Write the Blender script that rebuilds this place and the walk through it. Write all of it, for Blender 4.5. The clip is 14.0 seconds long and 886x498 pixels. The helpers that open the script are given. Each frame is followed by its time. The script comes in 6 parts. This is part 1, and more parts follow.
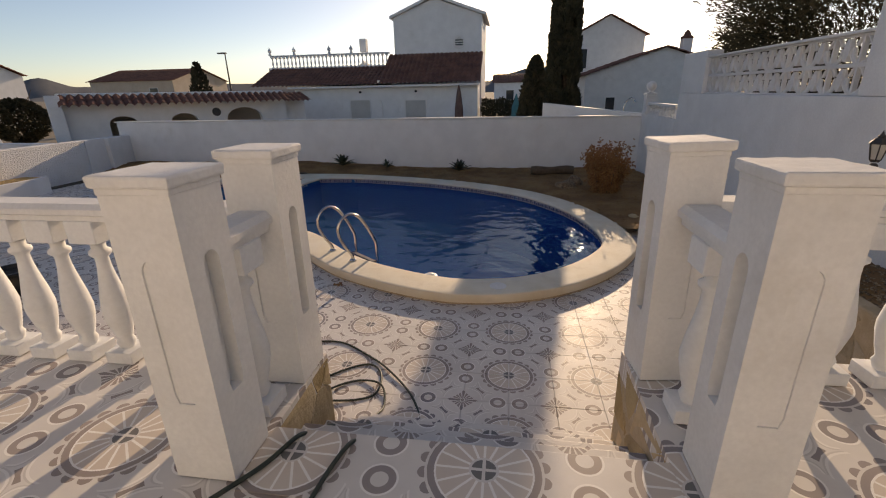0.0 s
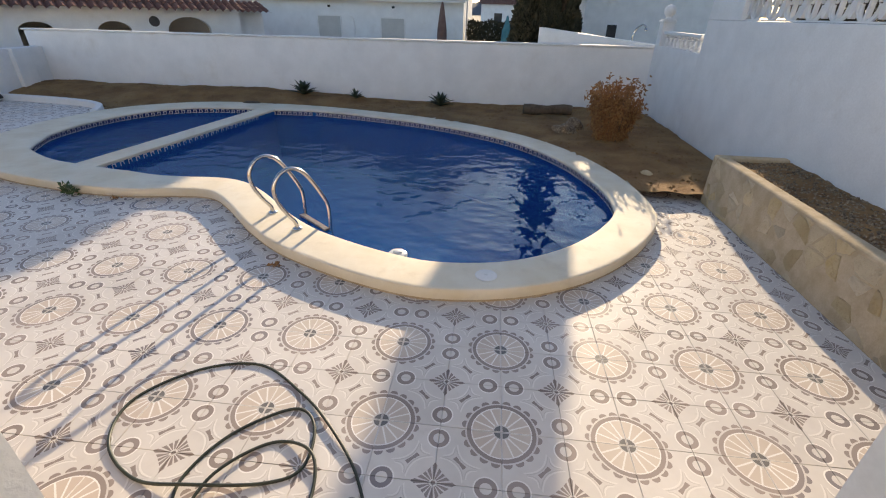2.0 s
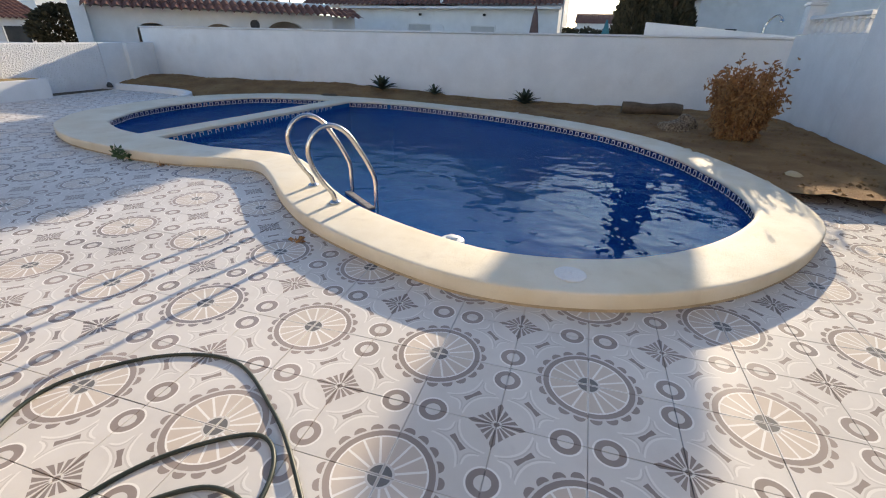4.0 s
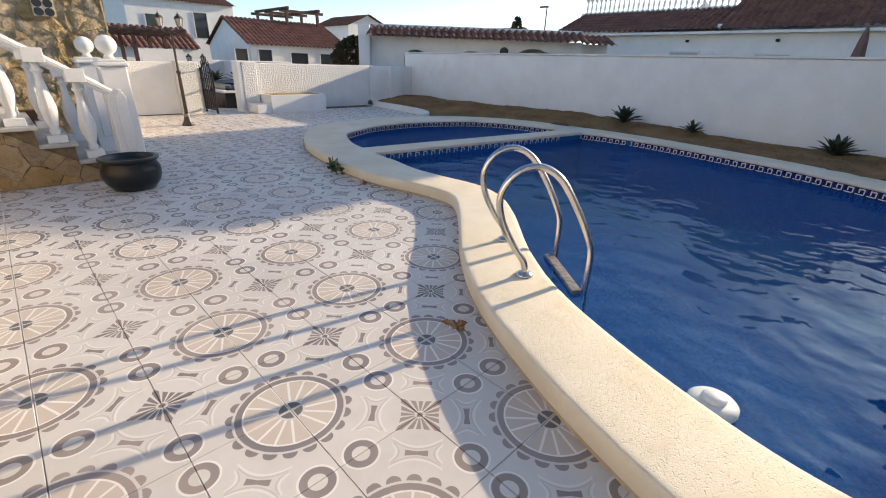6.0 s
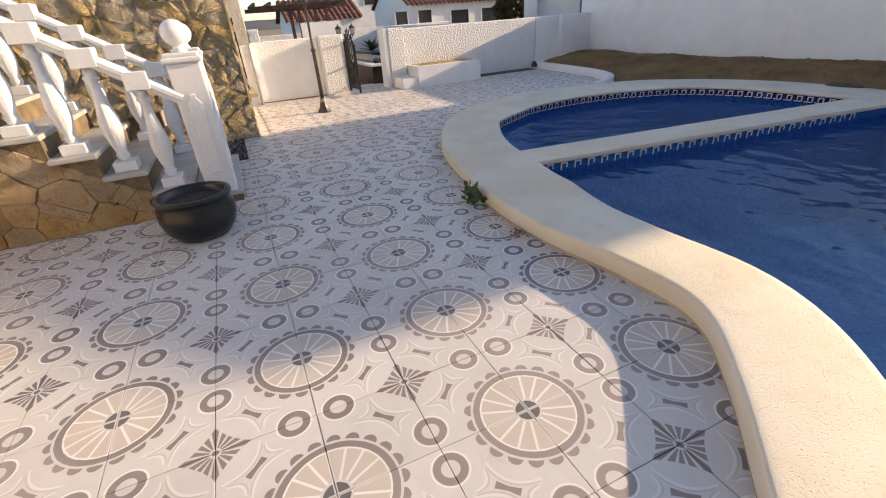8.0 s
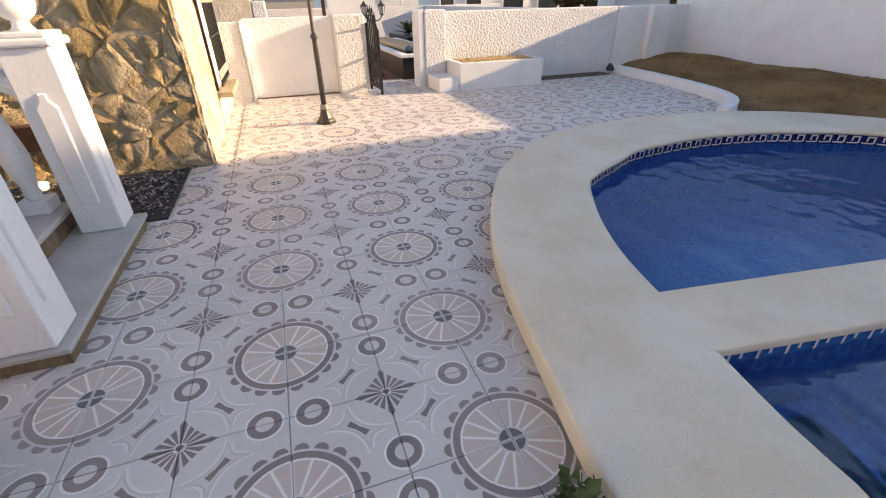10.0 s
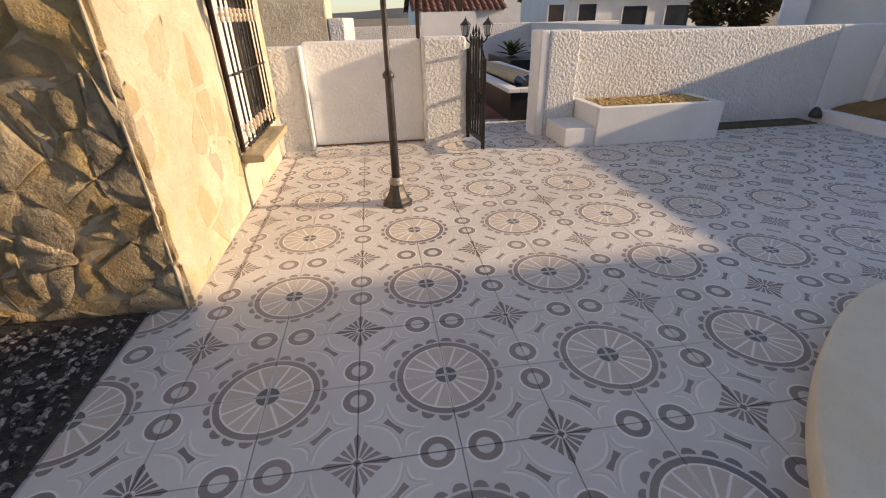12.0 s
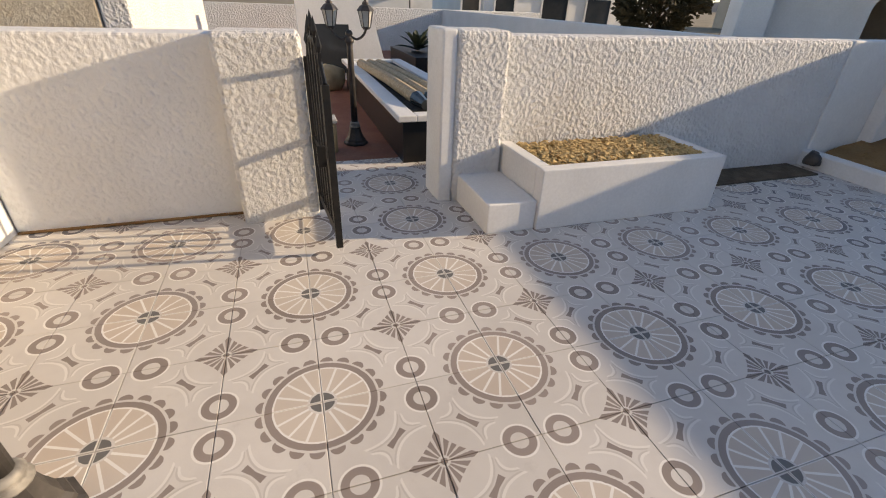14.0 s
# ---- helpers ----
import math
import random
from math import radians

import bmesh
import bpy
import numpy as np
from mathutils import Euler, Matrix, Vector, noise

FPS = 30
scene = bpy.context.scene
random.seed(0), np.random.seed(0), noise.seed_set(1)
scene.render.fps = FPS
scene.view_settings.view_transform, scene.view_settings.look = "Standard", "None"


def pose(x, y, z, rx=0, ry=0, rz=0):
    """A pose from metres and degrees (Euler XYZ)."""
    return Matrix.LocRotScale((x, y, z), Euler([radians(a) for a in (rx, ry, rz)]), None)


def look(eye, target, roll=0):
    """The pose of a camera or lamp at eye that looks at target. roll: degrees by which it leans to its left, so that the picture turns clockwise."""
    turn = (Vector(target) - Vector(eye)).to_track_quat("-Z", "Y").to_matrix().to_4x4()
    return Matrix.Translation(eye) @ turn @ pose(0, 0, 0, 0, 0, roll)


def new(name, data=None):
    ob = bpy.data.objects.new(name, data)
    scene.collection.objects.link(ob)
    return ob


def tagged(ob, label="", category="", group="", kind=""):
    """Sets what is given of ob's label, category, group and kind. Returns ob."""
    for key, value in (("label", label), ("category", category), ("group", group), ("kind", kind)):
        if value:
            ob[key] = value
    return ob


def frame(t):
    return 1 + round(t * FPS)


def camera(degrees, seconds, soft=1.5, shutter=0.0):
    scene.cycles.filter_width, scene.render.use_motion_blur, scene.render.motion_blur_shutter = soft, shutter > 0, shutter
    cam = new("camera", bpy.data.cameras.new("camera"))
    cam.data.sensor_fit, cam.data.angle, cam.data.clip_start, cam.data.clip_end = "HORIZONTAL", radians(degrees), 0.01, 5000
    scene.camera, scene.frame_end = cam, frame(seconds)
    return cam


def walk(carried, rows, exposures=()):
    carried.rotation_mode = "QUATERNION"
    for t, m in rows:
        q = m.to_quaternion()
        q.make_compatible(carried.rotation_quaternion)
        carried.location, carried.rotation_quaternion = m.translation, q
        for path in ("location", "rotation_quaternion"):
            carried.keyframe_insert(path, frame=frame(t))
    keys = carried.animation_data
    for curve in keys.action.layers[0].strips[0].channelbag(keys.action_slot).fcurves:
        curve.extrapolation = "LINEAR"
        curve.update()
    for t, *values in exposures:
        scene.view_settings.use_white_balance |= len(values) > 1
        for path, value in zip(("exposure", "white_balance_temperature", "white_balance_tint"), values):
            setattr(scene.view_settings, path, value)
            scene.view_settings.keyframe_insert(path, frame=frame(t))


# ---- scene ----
cam = camera(90.6, 14.0, soft=1.1)
PATH = [
    (0, (0.695, -3.376, 2.423), (0.414, -1.515, 1.747), -1.2),
    (0.5, (0.704, -2.92, 2.395), (0.364, -1.107, 1.621), -1.5),
    (1, (0.678, -2.478, 2.367), (0.543, -0.686, 1.489), 2.9),
    (1.5, (0.632, -2.15, 2.334), (0.297, -0.422, 1.384), 1.5),
    (2, (0.551, -1.889, 2.288), (0.381, -0.136, 1.34), 1.4),
    (2.5, (0.551, -1.609, 2.156), (0.186, 0.166, 1.31), -1.5),
    (5, (0.471, -0.524, 1.296), (-0.161, 1.154, 0.411), 3.4),
    (5.5, (0.278, -0.159, 1.349), (-0.674, 1.394, 0.521), 0.9),
    (6, (-0.09, 0.2, 1.354), (-1.396, 1.498, 0.572), 1.9),
    (6.5, (-0.535, 0.539, 1.383), (-1.99, 1.703, 0.658), -1.2),
    (7, (-0.991, 0.885, 1.388), (-2.653, 1.661, 0.592), -3.7),
    (9.5, (-3.799, 2.329, 1.411), (-5.378, 2.999, 0.382), -3.0),
    (10, (-4.418, 2.483, 1.396), (-6.061, 3.042, 0.403), -1.2),
    (10.5, (-5.051, 2.537, 1.376), (-6.739, 2.83, 0.345), -1.8),
    (11, (-5.655, 2.584, 1.391), (-7.385, 2.559, 0.388), -3.3),
    (11.5, (-6.282, 2.659, 1.426), (-8.038, 2.569, 0.473), -1.9),
    (12, (-6.92, 2.841, 1.404), (-8.67, 3.084, 0.467), -1.4),
    (12.5, (-7.552, 3.063, 1.399), (-9.226, 3.475, 0.385), -1.2),
    (13, (-8.139, 3.321, 1.404), (-9.775, 3.881, 0.399), 0.5),
    (13.5, (-8.74, 3.559, 1.404), (-10.394, 4.044, 0.39), 0.7),
    (14, (-9.364, 3.831, 1.395), (-11.007, 4.404, 0.409), 2.3),
]
EXPOSURES = [(0.0, 0.11, 10300, 20), (0.5, 0.31, 9500, 20), (1.0, 0.66, 9000, 18), (1.5, 0.96, 9150, 15), (2.5, 1.11, 8850, 12), (5.0, 1.11, 8050, 10), (6.5, 1.01, 9250, 14), (7.0, 0.96, 9550, 16), (9.5, 1.46, 10450, 19), (10.0, 1.46, 10750, 20), (10.5, 1.31, 10750, 20), (11.5, 0.86, 10350, 19), (12.5, 0.66, 10050, 17), (14.0, 0.76, 9550, 14)]
walk(cam, [(t, look(eye, target, roll)) for t, eye, target, roll in PATH], EXPOSURES)

# ---------------------------------------------------------------- light
SUN_AZ, SUN_EL = 8.0, 16.0          # degrees right of +y, and above the horizon
world = bpy.data.worlds.new("sky")
scene.world = world
world.use_nodes = True
wn = world.node_tree
sky = wn.nodes.new("ShaderNodeTexSky")
sky.sky_type, sky.sun_disc = "NISHITA", False
sky.sun_elevation, sky.sun_rotation = radians(SUN_EL), radians(SUN_AZ)
sky.air_density, sky.dust_density, sky.ozone_density = 0.75, 0.5, 4.0
wn.links.new(sky.outputs[0], wn.nodes["Background"].inputs[0])
wn.nodes["Background"].inputs[1].default_value = 0.15
sun = new("sun", bpy.data.lights.new("sun", "SUN"))
sun.data.energy, sun.data.angle, sun.data.color = 3.4, radians(0.6), (1.0, 0.92, 0.80)
sa, se = radians(SUN_AZ), radians(SUN_EL)
sun.matrix_world = look((0, 0, 30), (-math.sin(sa) * math.cos(se), -math.cos(sa) * math.cos(se), 30 - math.sin(se)))

# ---------------------------------------------------------------- material helpers
class Nodes:
    """A short way to write node trees."""

    def __init__(self, name):
        self.mat = bpy.data.materials.new(name)
        self.mat.use_nodes = True
        self.tree = self.mat.node_tree
        self.out = self.tree.nodes["Material Output"]
        self.bsdf = self.tree.nodes["Principled BSDF"]

    def put(self, value, socket):
        if isinstance(value, bpy.types.NodeSocket):
            self.tree.links.new(value, socket)
        elif value is not None:
            if isinstance(value, (tuple, list)) and len(value) == 3 and socket.type == "RGBA":
                value = (*value, 1)
            socket.default_value = value

    def node(self, kind, out=0, **ins):
        n = self.tree.nodes.new(kind)
        for key, v in ins.items():
            self.put(v, n.inputs[int(key[1:])] if key[0] == "i" and key[1:].isdigit() else n.inputs[key])
        return n.outputs[out]

    def math(self, op, a, b=0.0, c=0.0):
        n = self.tree.nodes.new("ShaderNodeMath")
        n.operation = op
        for v, s in zip((a, b, c), n.inputs):
            self.put(v, s)
        return n.outputs[0]

    def mix(self, f, a, b):
        n = self.tree.nodes.new("ShaderNodeMix")
        n.data_type = "RGBA"
        self.put(f, n.inputs[0]), self.put(a, n.inputs[6]), self.put(b, n.inputs[7])
        return n.outputs[2]

    def noise(self, scale, detail=4.0, rough=0.55, vec=None):
        n = self.tree.nodes.new("ShaderNodeTexNoise")
        n.inputs["Scale"].default_value, n.inputs["Detail"].default_value, n.inputs["Roughness"].default_value = scale, detail, rough
        self.put(self.where() if vec is None else vec, n.inputs["Vector"])
        return n.outputs["Fac"]

    def where(self):
        n = self.tree.nodes.new("ShaderNodeNewGeometry")
        return n.outputs["Position"]

    def ramp(self, f, lo, hi):
        n = self.tree.nodes.new("ShaderNodeMapRange")
        n.clamp = True
        self.put(f, n.inputs[0]), self.put(lo, n.inputs[1]), self.put(hi, n.inputs[2])
        return n.outputs[0]

    def bump(self, height, strength=0.3, dist=0.01):
        n = self.tree.nodes.new("ShaderNodeBump")
        self.put(height, n.inputs["Height"])
        n.inputs["Strength"].default_value, n.inputs["Distance"].default_value = strength, dist
        self.put(n.outputs[0], self.bsdf.inputs["Normal"])
        return n.outputs[0]

    def done(self, colour, rough=0.6, metal=0.0, spec=0.5):
        self.put(colour, self.bsdf.inputs["Base Color"])
        self.put(rough, self.bsdf.inputs["Roughness"])
        self.put(metal, self.bsdf.inputs["Metallic"])
        self.put(spec, self.bsdf.inputs["Specular IOR Level"])
        return self.mat


def surface(name, a, b, scale=3.0, grain=60.0, rough=0.7, bump=0.2, dist=0.004, metal=0.0, spec=0.4, each=0.0, stain=None, contrast=(0.35, 0.65)):
    """Two colours in large patches, fine grain, a little relief; each: how far single pieces differ."""
    n = Nodes(name)
    big, fine = n.noise(scale, 5), n.noise(grain, 3)
    col = n.mix(n.ramp(big, *contrast), a, b)
    col = n.mix(n.math("MULTIPLY", n.ramp(fine, 0.3, 0.75), 0.25), col, tuple(0.72 * v for v in a))
    if stain:
        s = n.ramp(n.noise(scale * 0.45, 6, 0.7), 0.58, 0.75)
        col = n.mix(n.math("MULTIPLY", s, 0.5), col, stain)
    if each:
        info = n.tree.nodes.new("ShaderNodeObjectInfo")
        h = n.tree.nodes.new("ShaderNodeHueSaturation")
        n.put(n.math("MULTIPLY_ADD", info.outputs["Random"], 2 * each, 1 - each), h.inputs["Value"])
        n.put(n.math("MULTIPLY_ADD", n.math("FRACT", n.math("MULTIPLY", info.outputs["Random"], 7.31)), each, 1 - each / 2), h.inputs["Saturation"])
        n.put(col, h.inputs["Color"])
        col = h.outputs[0]
    n.bump(n.math("ADD", n.math("MULTIPLY", big, 0.6), fine), bump, dist)
    return n.done(col, n.math("MULTIPLY_ADD", fine, 0.2, rough - 0.1), metal, spec)


T = 0.38                                   # a floor tile's side; four make one wheel


def tile_material(name, ox=0.0, oy=0.0):
    """Printed ceramic: a quarter wheel in one corner, a quarter star in the other, rings on two sides and a bar between."""
    n = Nodes(name)
    sep = n.tree.nodes.new("ShaderNodeSeparateXYZ")
    n.put(n.where(), sep.inputs[0])
    u = n.math("DIVIDE", n.math("PINGPONG", n.math("ADD", sep.outputs[0], 76 + ox), T), T)
    v = n.math("DIVIDE", n.math("PINGPONG", n.math("ADD", sep.outputs[1], 76 + oy), T), T)
    lt = lambda a, b: n.math("LESS_THAN", a, b)
    gt = lambda a, b: n.math("GREATER_THAN", a, b)
    mul = lambda a, b: n.math("MULTIPLY", a, b)
    dist = lambda a, b: n.math("SQRT", n.math("ADD", mul(a, a), mul(b, b)))
    sub = lambda a, b: n.math("SUBTRACT", a, b)
    band = lambda a, lo, hi: mul(gt(a, lo), lt(a, hi))
    wob = n.noise(90, 2)
    r = n.math("ADD", dist(u, v), n.math("MULTIPLY_ADD", wob, 0.012, -0.006))
    ang = n.math("ARCTAN2", v, u)
    step = math.pi / 8
    saw = n.math("ABSOLUTE", sub(n.math("FRACT", n.math("DIVIDE", ang, step)), 0.5))      # 0.5 on a spoke
    spoke = gt(mul(mul(sub(0.5, saw), step), r), 0.013)                                   # away from a white spoke
    beige = mul(band(r, 0.15, 0.475), spoke)
    ring = band(r, 0.495, 0.565)
    scal_a = sub(n.math("FRACT", n.math("DIVIDE", ang, math.pi / 10)), 0.5)
    scal = lt(dist(mul(mul(scal_a, math.pi / 10), 0.6), sub(r, 0.588)), 0.072)
    scal = mul(scal, gt(r, 0.592))
    hub = mul(lt(r, 0.125), gt(n.math("MINIMUM", u, v), 0.017))
    iu, iv = sub(1.0, u), sub(1.0, v)
    ra = dist(iu, sub(v, 0.235))
    rb = dist(sub(u, 0.235), iv)
    rings = n.math("MAXIMUM", band(ra, 0.09, 0.166), band(rb, 0.09, 0.166))
    sang = n.math("ARCTAN2", iv, iu)
    sr = dist(iu, iv)
    ssaw = n.math("ABSOLUTE", sub(n.math("FRACT", n.math("ADD", n.math("DIVIDE", sang, step), 0.5)), 0.5))
    diamond = n.math("ADD", n.math("POWER", iu, 0.8), n.math("POWER", iv, 0.8))
    star = mul(mul(lt(diamond, 0.43), gt(sr, 0.06)), lt(ssaw, 0.33))
    star = n.math("MAXIMUM", star, lt(sr, 0.035))
    p = mul(n.math("ADD", u, v), 0.7071)           # along the diagonal
    q = n.math("ABSOLUTE", mul(sub(u, v), 0.7071))
    pp = n.math("ABSOLUTE", sub(p, 0.9))
    bar = mul(lt(pp, n.math("MULTIPLY_ADD", q, 0.12, 0.022)), lt(q, 0.115))
    # pale raised outlines round the bars
    box_p = sub(n.math("MULTIPLY_ADD", mul(q, q), 1.6, 0.075), pp)
    box_q = sub(n.math("MULTIPLY_ADD", mul(pp, pp), 5.0, 0.2), q)
    box = n.math("MINIMUM", box_p, box_q)
    line = band(box, -0.014, 0.014)
    shade = band(box, 0.014, 0.034)
    white_rim = n.math("MAXIMUM", band(ra, 0.17, 0.19), band(rb, 0.17, 0.19))
    pale = n.math("MAXIMUM", n.math("MAXIMUM", mul(mul(line, lt(q, 0.26)), 0.6), white_rim), n.math("MAXIMUM", mul(band(r, 0.15, 0.475), sub(1.0, spoke)), band(r, 0.475, 0.495)))
    patch, fine, wear = n.noise(0.9, 4), n.noise(140, 2), n.noise(5.0, 6, 0.7)
    ground = n.mix(n.ramp(patch, 0.35, 0.65), (0.61, 0.575, 0.54), (0.69, 0.655, 0.62))
    ground = n.mix(n.math("MULTIPLY", n.ramp(n.noise(11, 5), 0.45, 0.75), 0.3), ground, (0.54, 0.495, 0.47))
    faded = n.ramp(n.noise(0.7, 2), 0.4, 0.6)
    dark = n.mix(faded, (0.27, 0.222, 0.20), (0.36, 0.30, 0.275))
    dark = n.mix(n.math("MULTIPLY", n.ramp(n.noise(0.55, 3), 0.56, 0.68), 0.7), dark, (0.12, 0.13, 0.165))
    col = n.mix(mul(mul(shade, lt(q, 0.24)), 0.35), ground, (0.40, 0.36, 0.33))
    col = n.mix(mul(pale, 0.85), col, (0.84, 0.81, 0.77))
    col = n.mix(beige, col, n.mix(n.ramp(patch, 0.4, 0.6), (0.57, 0.48, 0.41), (0.62, 0.545, 0.475)))
    worn = n.ramp(n.noise(26, 4, 0.7), -0.9, 0.32)
    for m in (ring, scal, rings):
        col = n.mix(mul(m, worn), col, dark)
    for m in (star, bar):
        col = n.mix(mul(m, worn), col, n.mix(0.12, dark, (0.12, 0.10, 0.09)))
    col = n.mix(hub, col, (0.15, 0.145, 0.14))
    info = n.tree.nodes.new("ShaderNodeObjectInfo")
    h = n.tree.nodes.new("ShaderNodeHueSaturation")
    n.put(n.math("MULTIPLY_ADD", info.outputs["Random"], 0.09, 0.955), h.inputs["Value"])
    n.put(col, h.inputs["Color"])
    col = n.mix(n.math("MULTIPLY", n.ramp(wear, 0.62, 0.8), 0.35), h.outputs[0], (0.36, 0.32, 0.29))
    n.bump(n.math("ADD", n.math("MULTIPLY", pale, 0.5), n.math("MULTIPLY", fine, 0.5)), 0.25, 0.002)
    return n.done(col, n.math("MULTIPLY_ADD", wear, 0.35, 0.36), 0.0, 0.4)


M = {}
M["tile"] = tile_material("printed_tile")
M["tile_up"] = tile_material("printed_tile_terrace", 0.12, -0.18)
M["tile_edge"] = surface("tile_clay", (0.55, 0.42, 0.30), (0.62, 0.52, 0.40), 8, 90)
M["grout"] = surface("grout", (0.36, 0.33, 0.30), (0.46, 0.43, 0.40), 6, 90, 0.9)
M["white"] = surface("white_masonry_paint", (0.76, 0.76, 0.75), (0.83, 0.83, 0.82), 2.2, 45, 0.7, 0.25, 0.004, stain=(0.62, 0.59, 0.54))
M["white_old"] = surface("weathered_white_paint", (0.72, 0.71, 0.69), (0.80, 0.79, 0.77), 3, 50, 0.75, 0.35, 0.005, stain=(0.50, 0.46, 0.40))
M["marble"] = surface("grey_marble", (0.38, 0.375, 0.36), (0.50, 0.49, 0.47), 4, 40, 0.45, 0.1, 0.002)
# Darker copy of the ochre stone: the stair's shade is in its colour.
M["stone_step"] = surface("shaded_riser_stone", (0.13, 0.09, 0.055), (0.27, 0.20, 0.12), 6, 40, 0.85, 0.8, 0.012)
M["soil"] = surface("dry_soil", (0.205, 0.10, 0.038), (0.335, 0.19, 0.078), 1.8, 40, 0.95, 0.9, 0.02, stain=(0.15, 0.10, 0.06))
M["soil_stone"] = surface("brown_pebble", (0.12, 0.075, 0.045), (0.36, 0.27, 0.18), 30, 70, 0.9, contrast=(0.4, 0.6))
M["black_soil"] = surface("black_gravel", (0.03, 0.027, 0.025), (0.07, 0.062, 0.058), 14, 60, 0.8, 1.0, 0.02)
M["stone"] = surface("ochre_stone", (0.45, 0.32, 0.17), (0.60, 0.46, 0.28), 5, 38, 0.85, 0.8, 0.012, each=0.22, stain=(0.36, 0.21, 0.09))
M["mortar_pale"] = surface("pale_mortar", (0.58, 0.49, 0.35), (0.68, 0.60, 0.46), 6, 50, 0.95, 0.7, 0.01)
M["mortar"] = surface("sand_mortar", (0.44, 0.34, 0.22), (0.56, 0.45, 0.32), 6, 50, 0.95, 0.7, 0.01)
M["pebble"] = surface("dark_pebble", (0.035, 0.03, 0.028), (0.40, 0.36, 0.34), 26, 60, 0.8, contrast=(0.45, 0.62))
M["iron"] = surface("black_iron", (0.02, 0.02, 0.021), (0.035, 0.032, 0.03), 20, 120, 0.45, 0.2, 0.001, metal=0.6)
M["iron_grey"] = surface("weathered_lamp_iron", (0.06, 0.055, 0.052), (0.10, 0.09, 0.085), 15, 120, 0.5, 0.3, 0.001, metal=0.5)
M["lamp_collar"] = surface("worn_pale_iron", (0.16, 0.15, 0.14), (0.36, 0.34, 0.31), 30, 120, 0.6, 0.3, 0.001, metal=0.2)
M["hood_brown"] = surface("brown_sheet_metal", (0.055, 0.028, 0.018), (0.085, 0.045, 0.03), 8, 90, 0.5, 0.1, 0.001)
M["steel"] = surface("polished_steel", (0.62, 0.60, 0.57), (0.70, 0.68, 0.65), 6, 200, 0.22, 0.05, 0.0005, metal=1.0)
M["pot"] = surface("glazed_black_pot", (0.010, 0.012, 0.012), (0.02, 0.022, 0.022), 8, 80, 0.3, 0.1, 0.001)
M["hose"] = surface("green_black_hose", (0.025, 0.035, 0.028), (0.045, 0.055, 0.042), 9, 90, 0.45, 0.1, 0.001)
M["roof"] = surface("red_clay_roof", (0.15, 0.058, 0.042), (0.25, 0.105, 0.07), 2.0, 12, 0.85, 0.5, 0.02, stain=(0.10, 0.05, 0.04))
M["glass"] = surface("dark_window_glass", (0.03, 0.035, 0.04), (0.05, 0.055, 0.06), 1, 10, 0.08, 0.0, 0.001)
M["blind"] = surface("window_blind", (0.50, 0.49, 0.46), (0.56, 0.55, 0.52), 2, 20, 0.7)
M["beige"] = surface("beige_render", (0.50, 0.40, 0.31), (0.58, 0.48, 0.38), 1, 20, 0.85)
M["bark"] = surface("bark", (0.10, 0.07, 0.045), (0.17, 0.12, 0.08), 8, 50, 0.95, 0.8, 0.02)
M["leaf_dark"] = surface("cypress_leaf", (0.035, 0.034, 0.017), (0.075, 0.062, 0.032), 3, 30, 0.8)
M["needle"] = surface("pine_needle", (0.05, 0.045, 0.025), (0.11, 0.09, 0.05), 3, 30, 0.8)
M["leaf"] = surface("green_leaf", (0.05, 0.09, 0.03), (0.10, 0.14, 0.05), 6, 40, 0.6)
M["agave"] = surface("agave_leaf", (0.028, 0.042, 0.026), (0.06, 0.075, 0.042), 8, 60, 0.5)
M["dry_leaf"] = surface("dry_leaf", (0.23, 0.09, 0.03), (0.45, 0.25, 0.105), 22, 60, 0.8, each=0.0)
M["bark_chip"] = surface("bark_chip", (0.50, 0.32, 0.13), (0.72, 0.53, 0.27), 30, 90, 0.85)
M["terracotta"] = surface("terracotta_paving", (0.30, 0.11, 0.07), (0.38, 0.16, 0.10), 3, 40, 0.75)
M["wood_dark"] = surface("dark_timber", (0.06, 0.028, 0.02), (0.10, 0.05, 0.035), 6, 60, 0.7)
M["tile_black"] = surface("black_glazed_tile", (0.010, 0.009, 0.009), (0.02, 0.018, 0.017), 5, 60, 0.35, 0.1, 0.002)
M["reed"] = surface("dry_reed", (0.36, 0.28, 0.18), (0.56, 0.46, 0.32), 30, 90, 0.8, 0.5, 0.006)
M["teal"] = surface("teal_canvas", (0.05, 0.22, 0.25), (0.08, 0.28, 0.30), 5, 60, 0.8)
M["brown_canvas"] = surface("brown_canvas", (0.14, 0.08, 0.07), (0.20, 0.12, 0.10), 5, 60, 0.85)
M["plastic_white"] = surface("white_plastic", (0.72, 0.76, 0.74), (0.78, 0.81, 0.80), 5, 60, 0.35, 0.05)
M["ground"] = surface("dry_ground", (0.20, 0.16, 0.11), (0.30, 0.25, 0.18), 0.2, 3, 0.95, 0.4, 0.02)
M["hill"] = surface("far_hill", (0.10, 0.11, 0.12), (0.15, 0.15, 0.15), 0.01, 0.1, 0.95)
M["lamp_glass"] = surface("milky_lamp_glass", (0.50, 0.50, 0.46), (0.56, 0.55, 0.5), 10, 60, 0.3, 0.05)


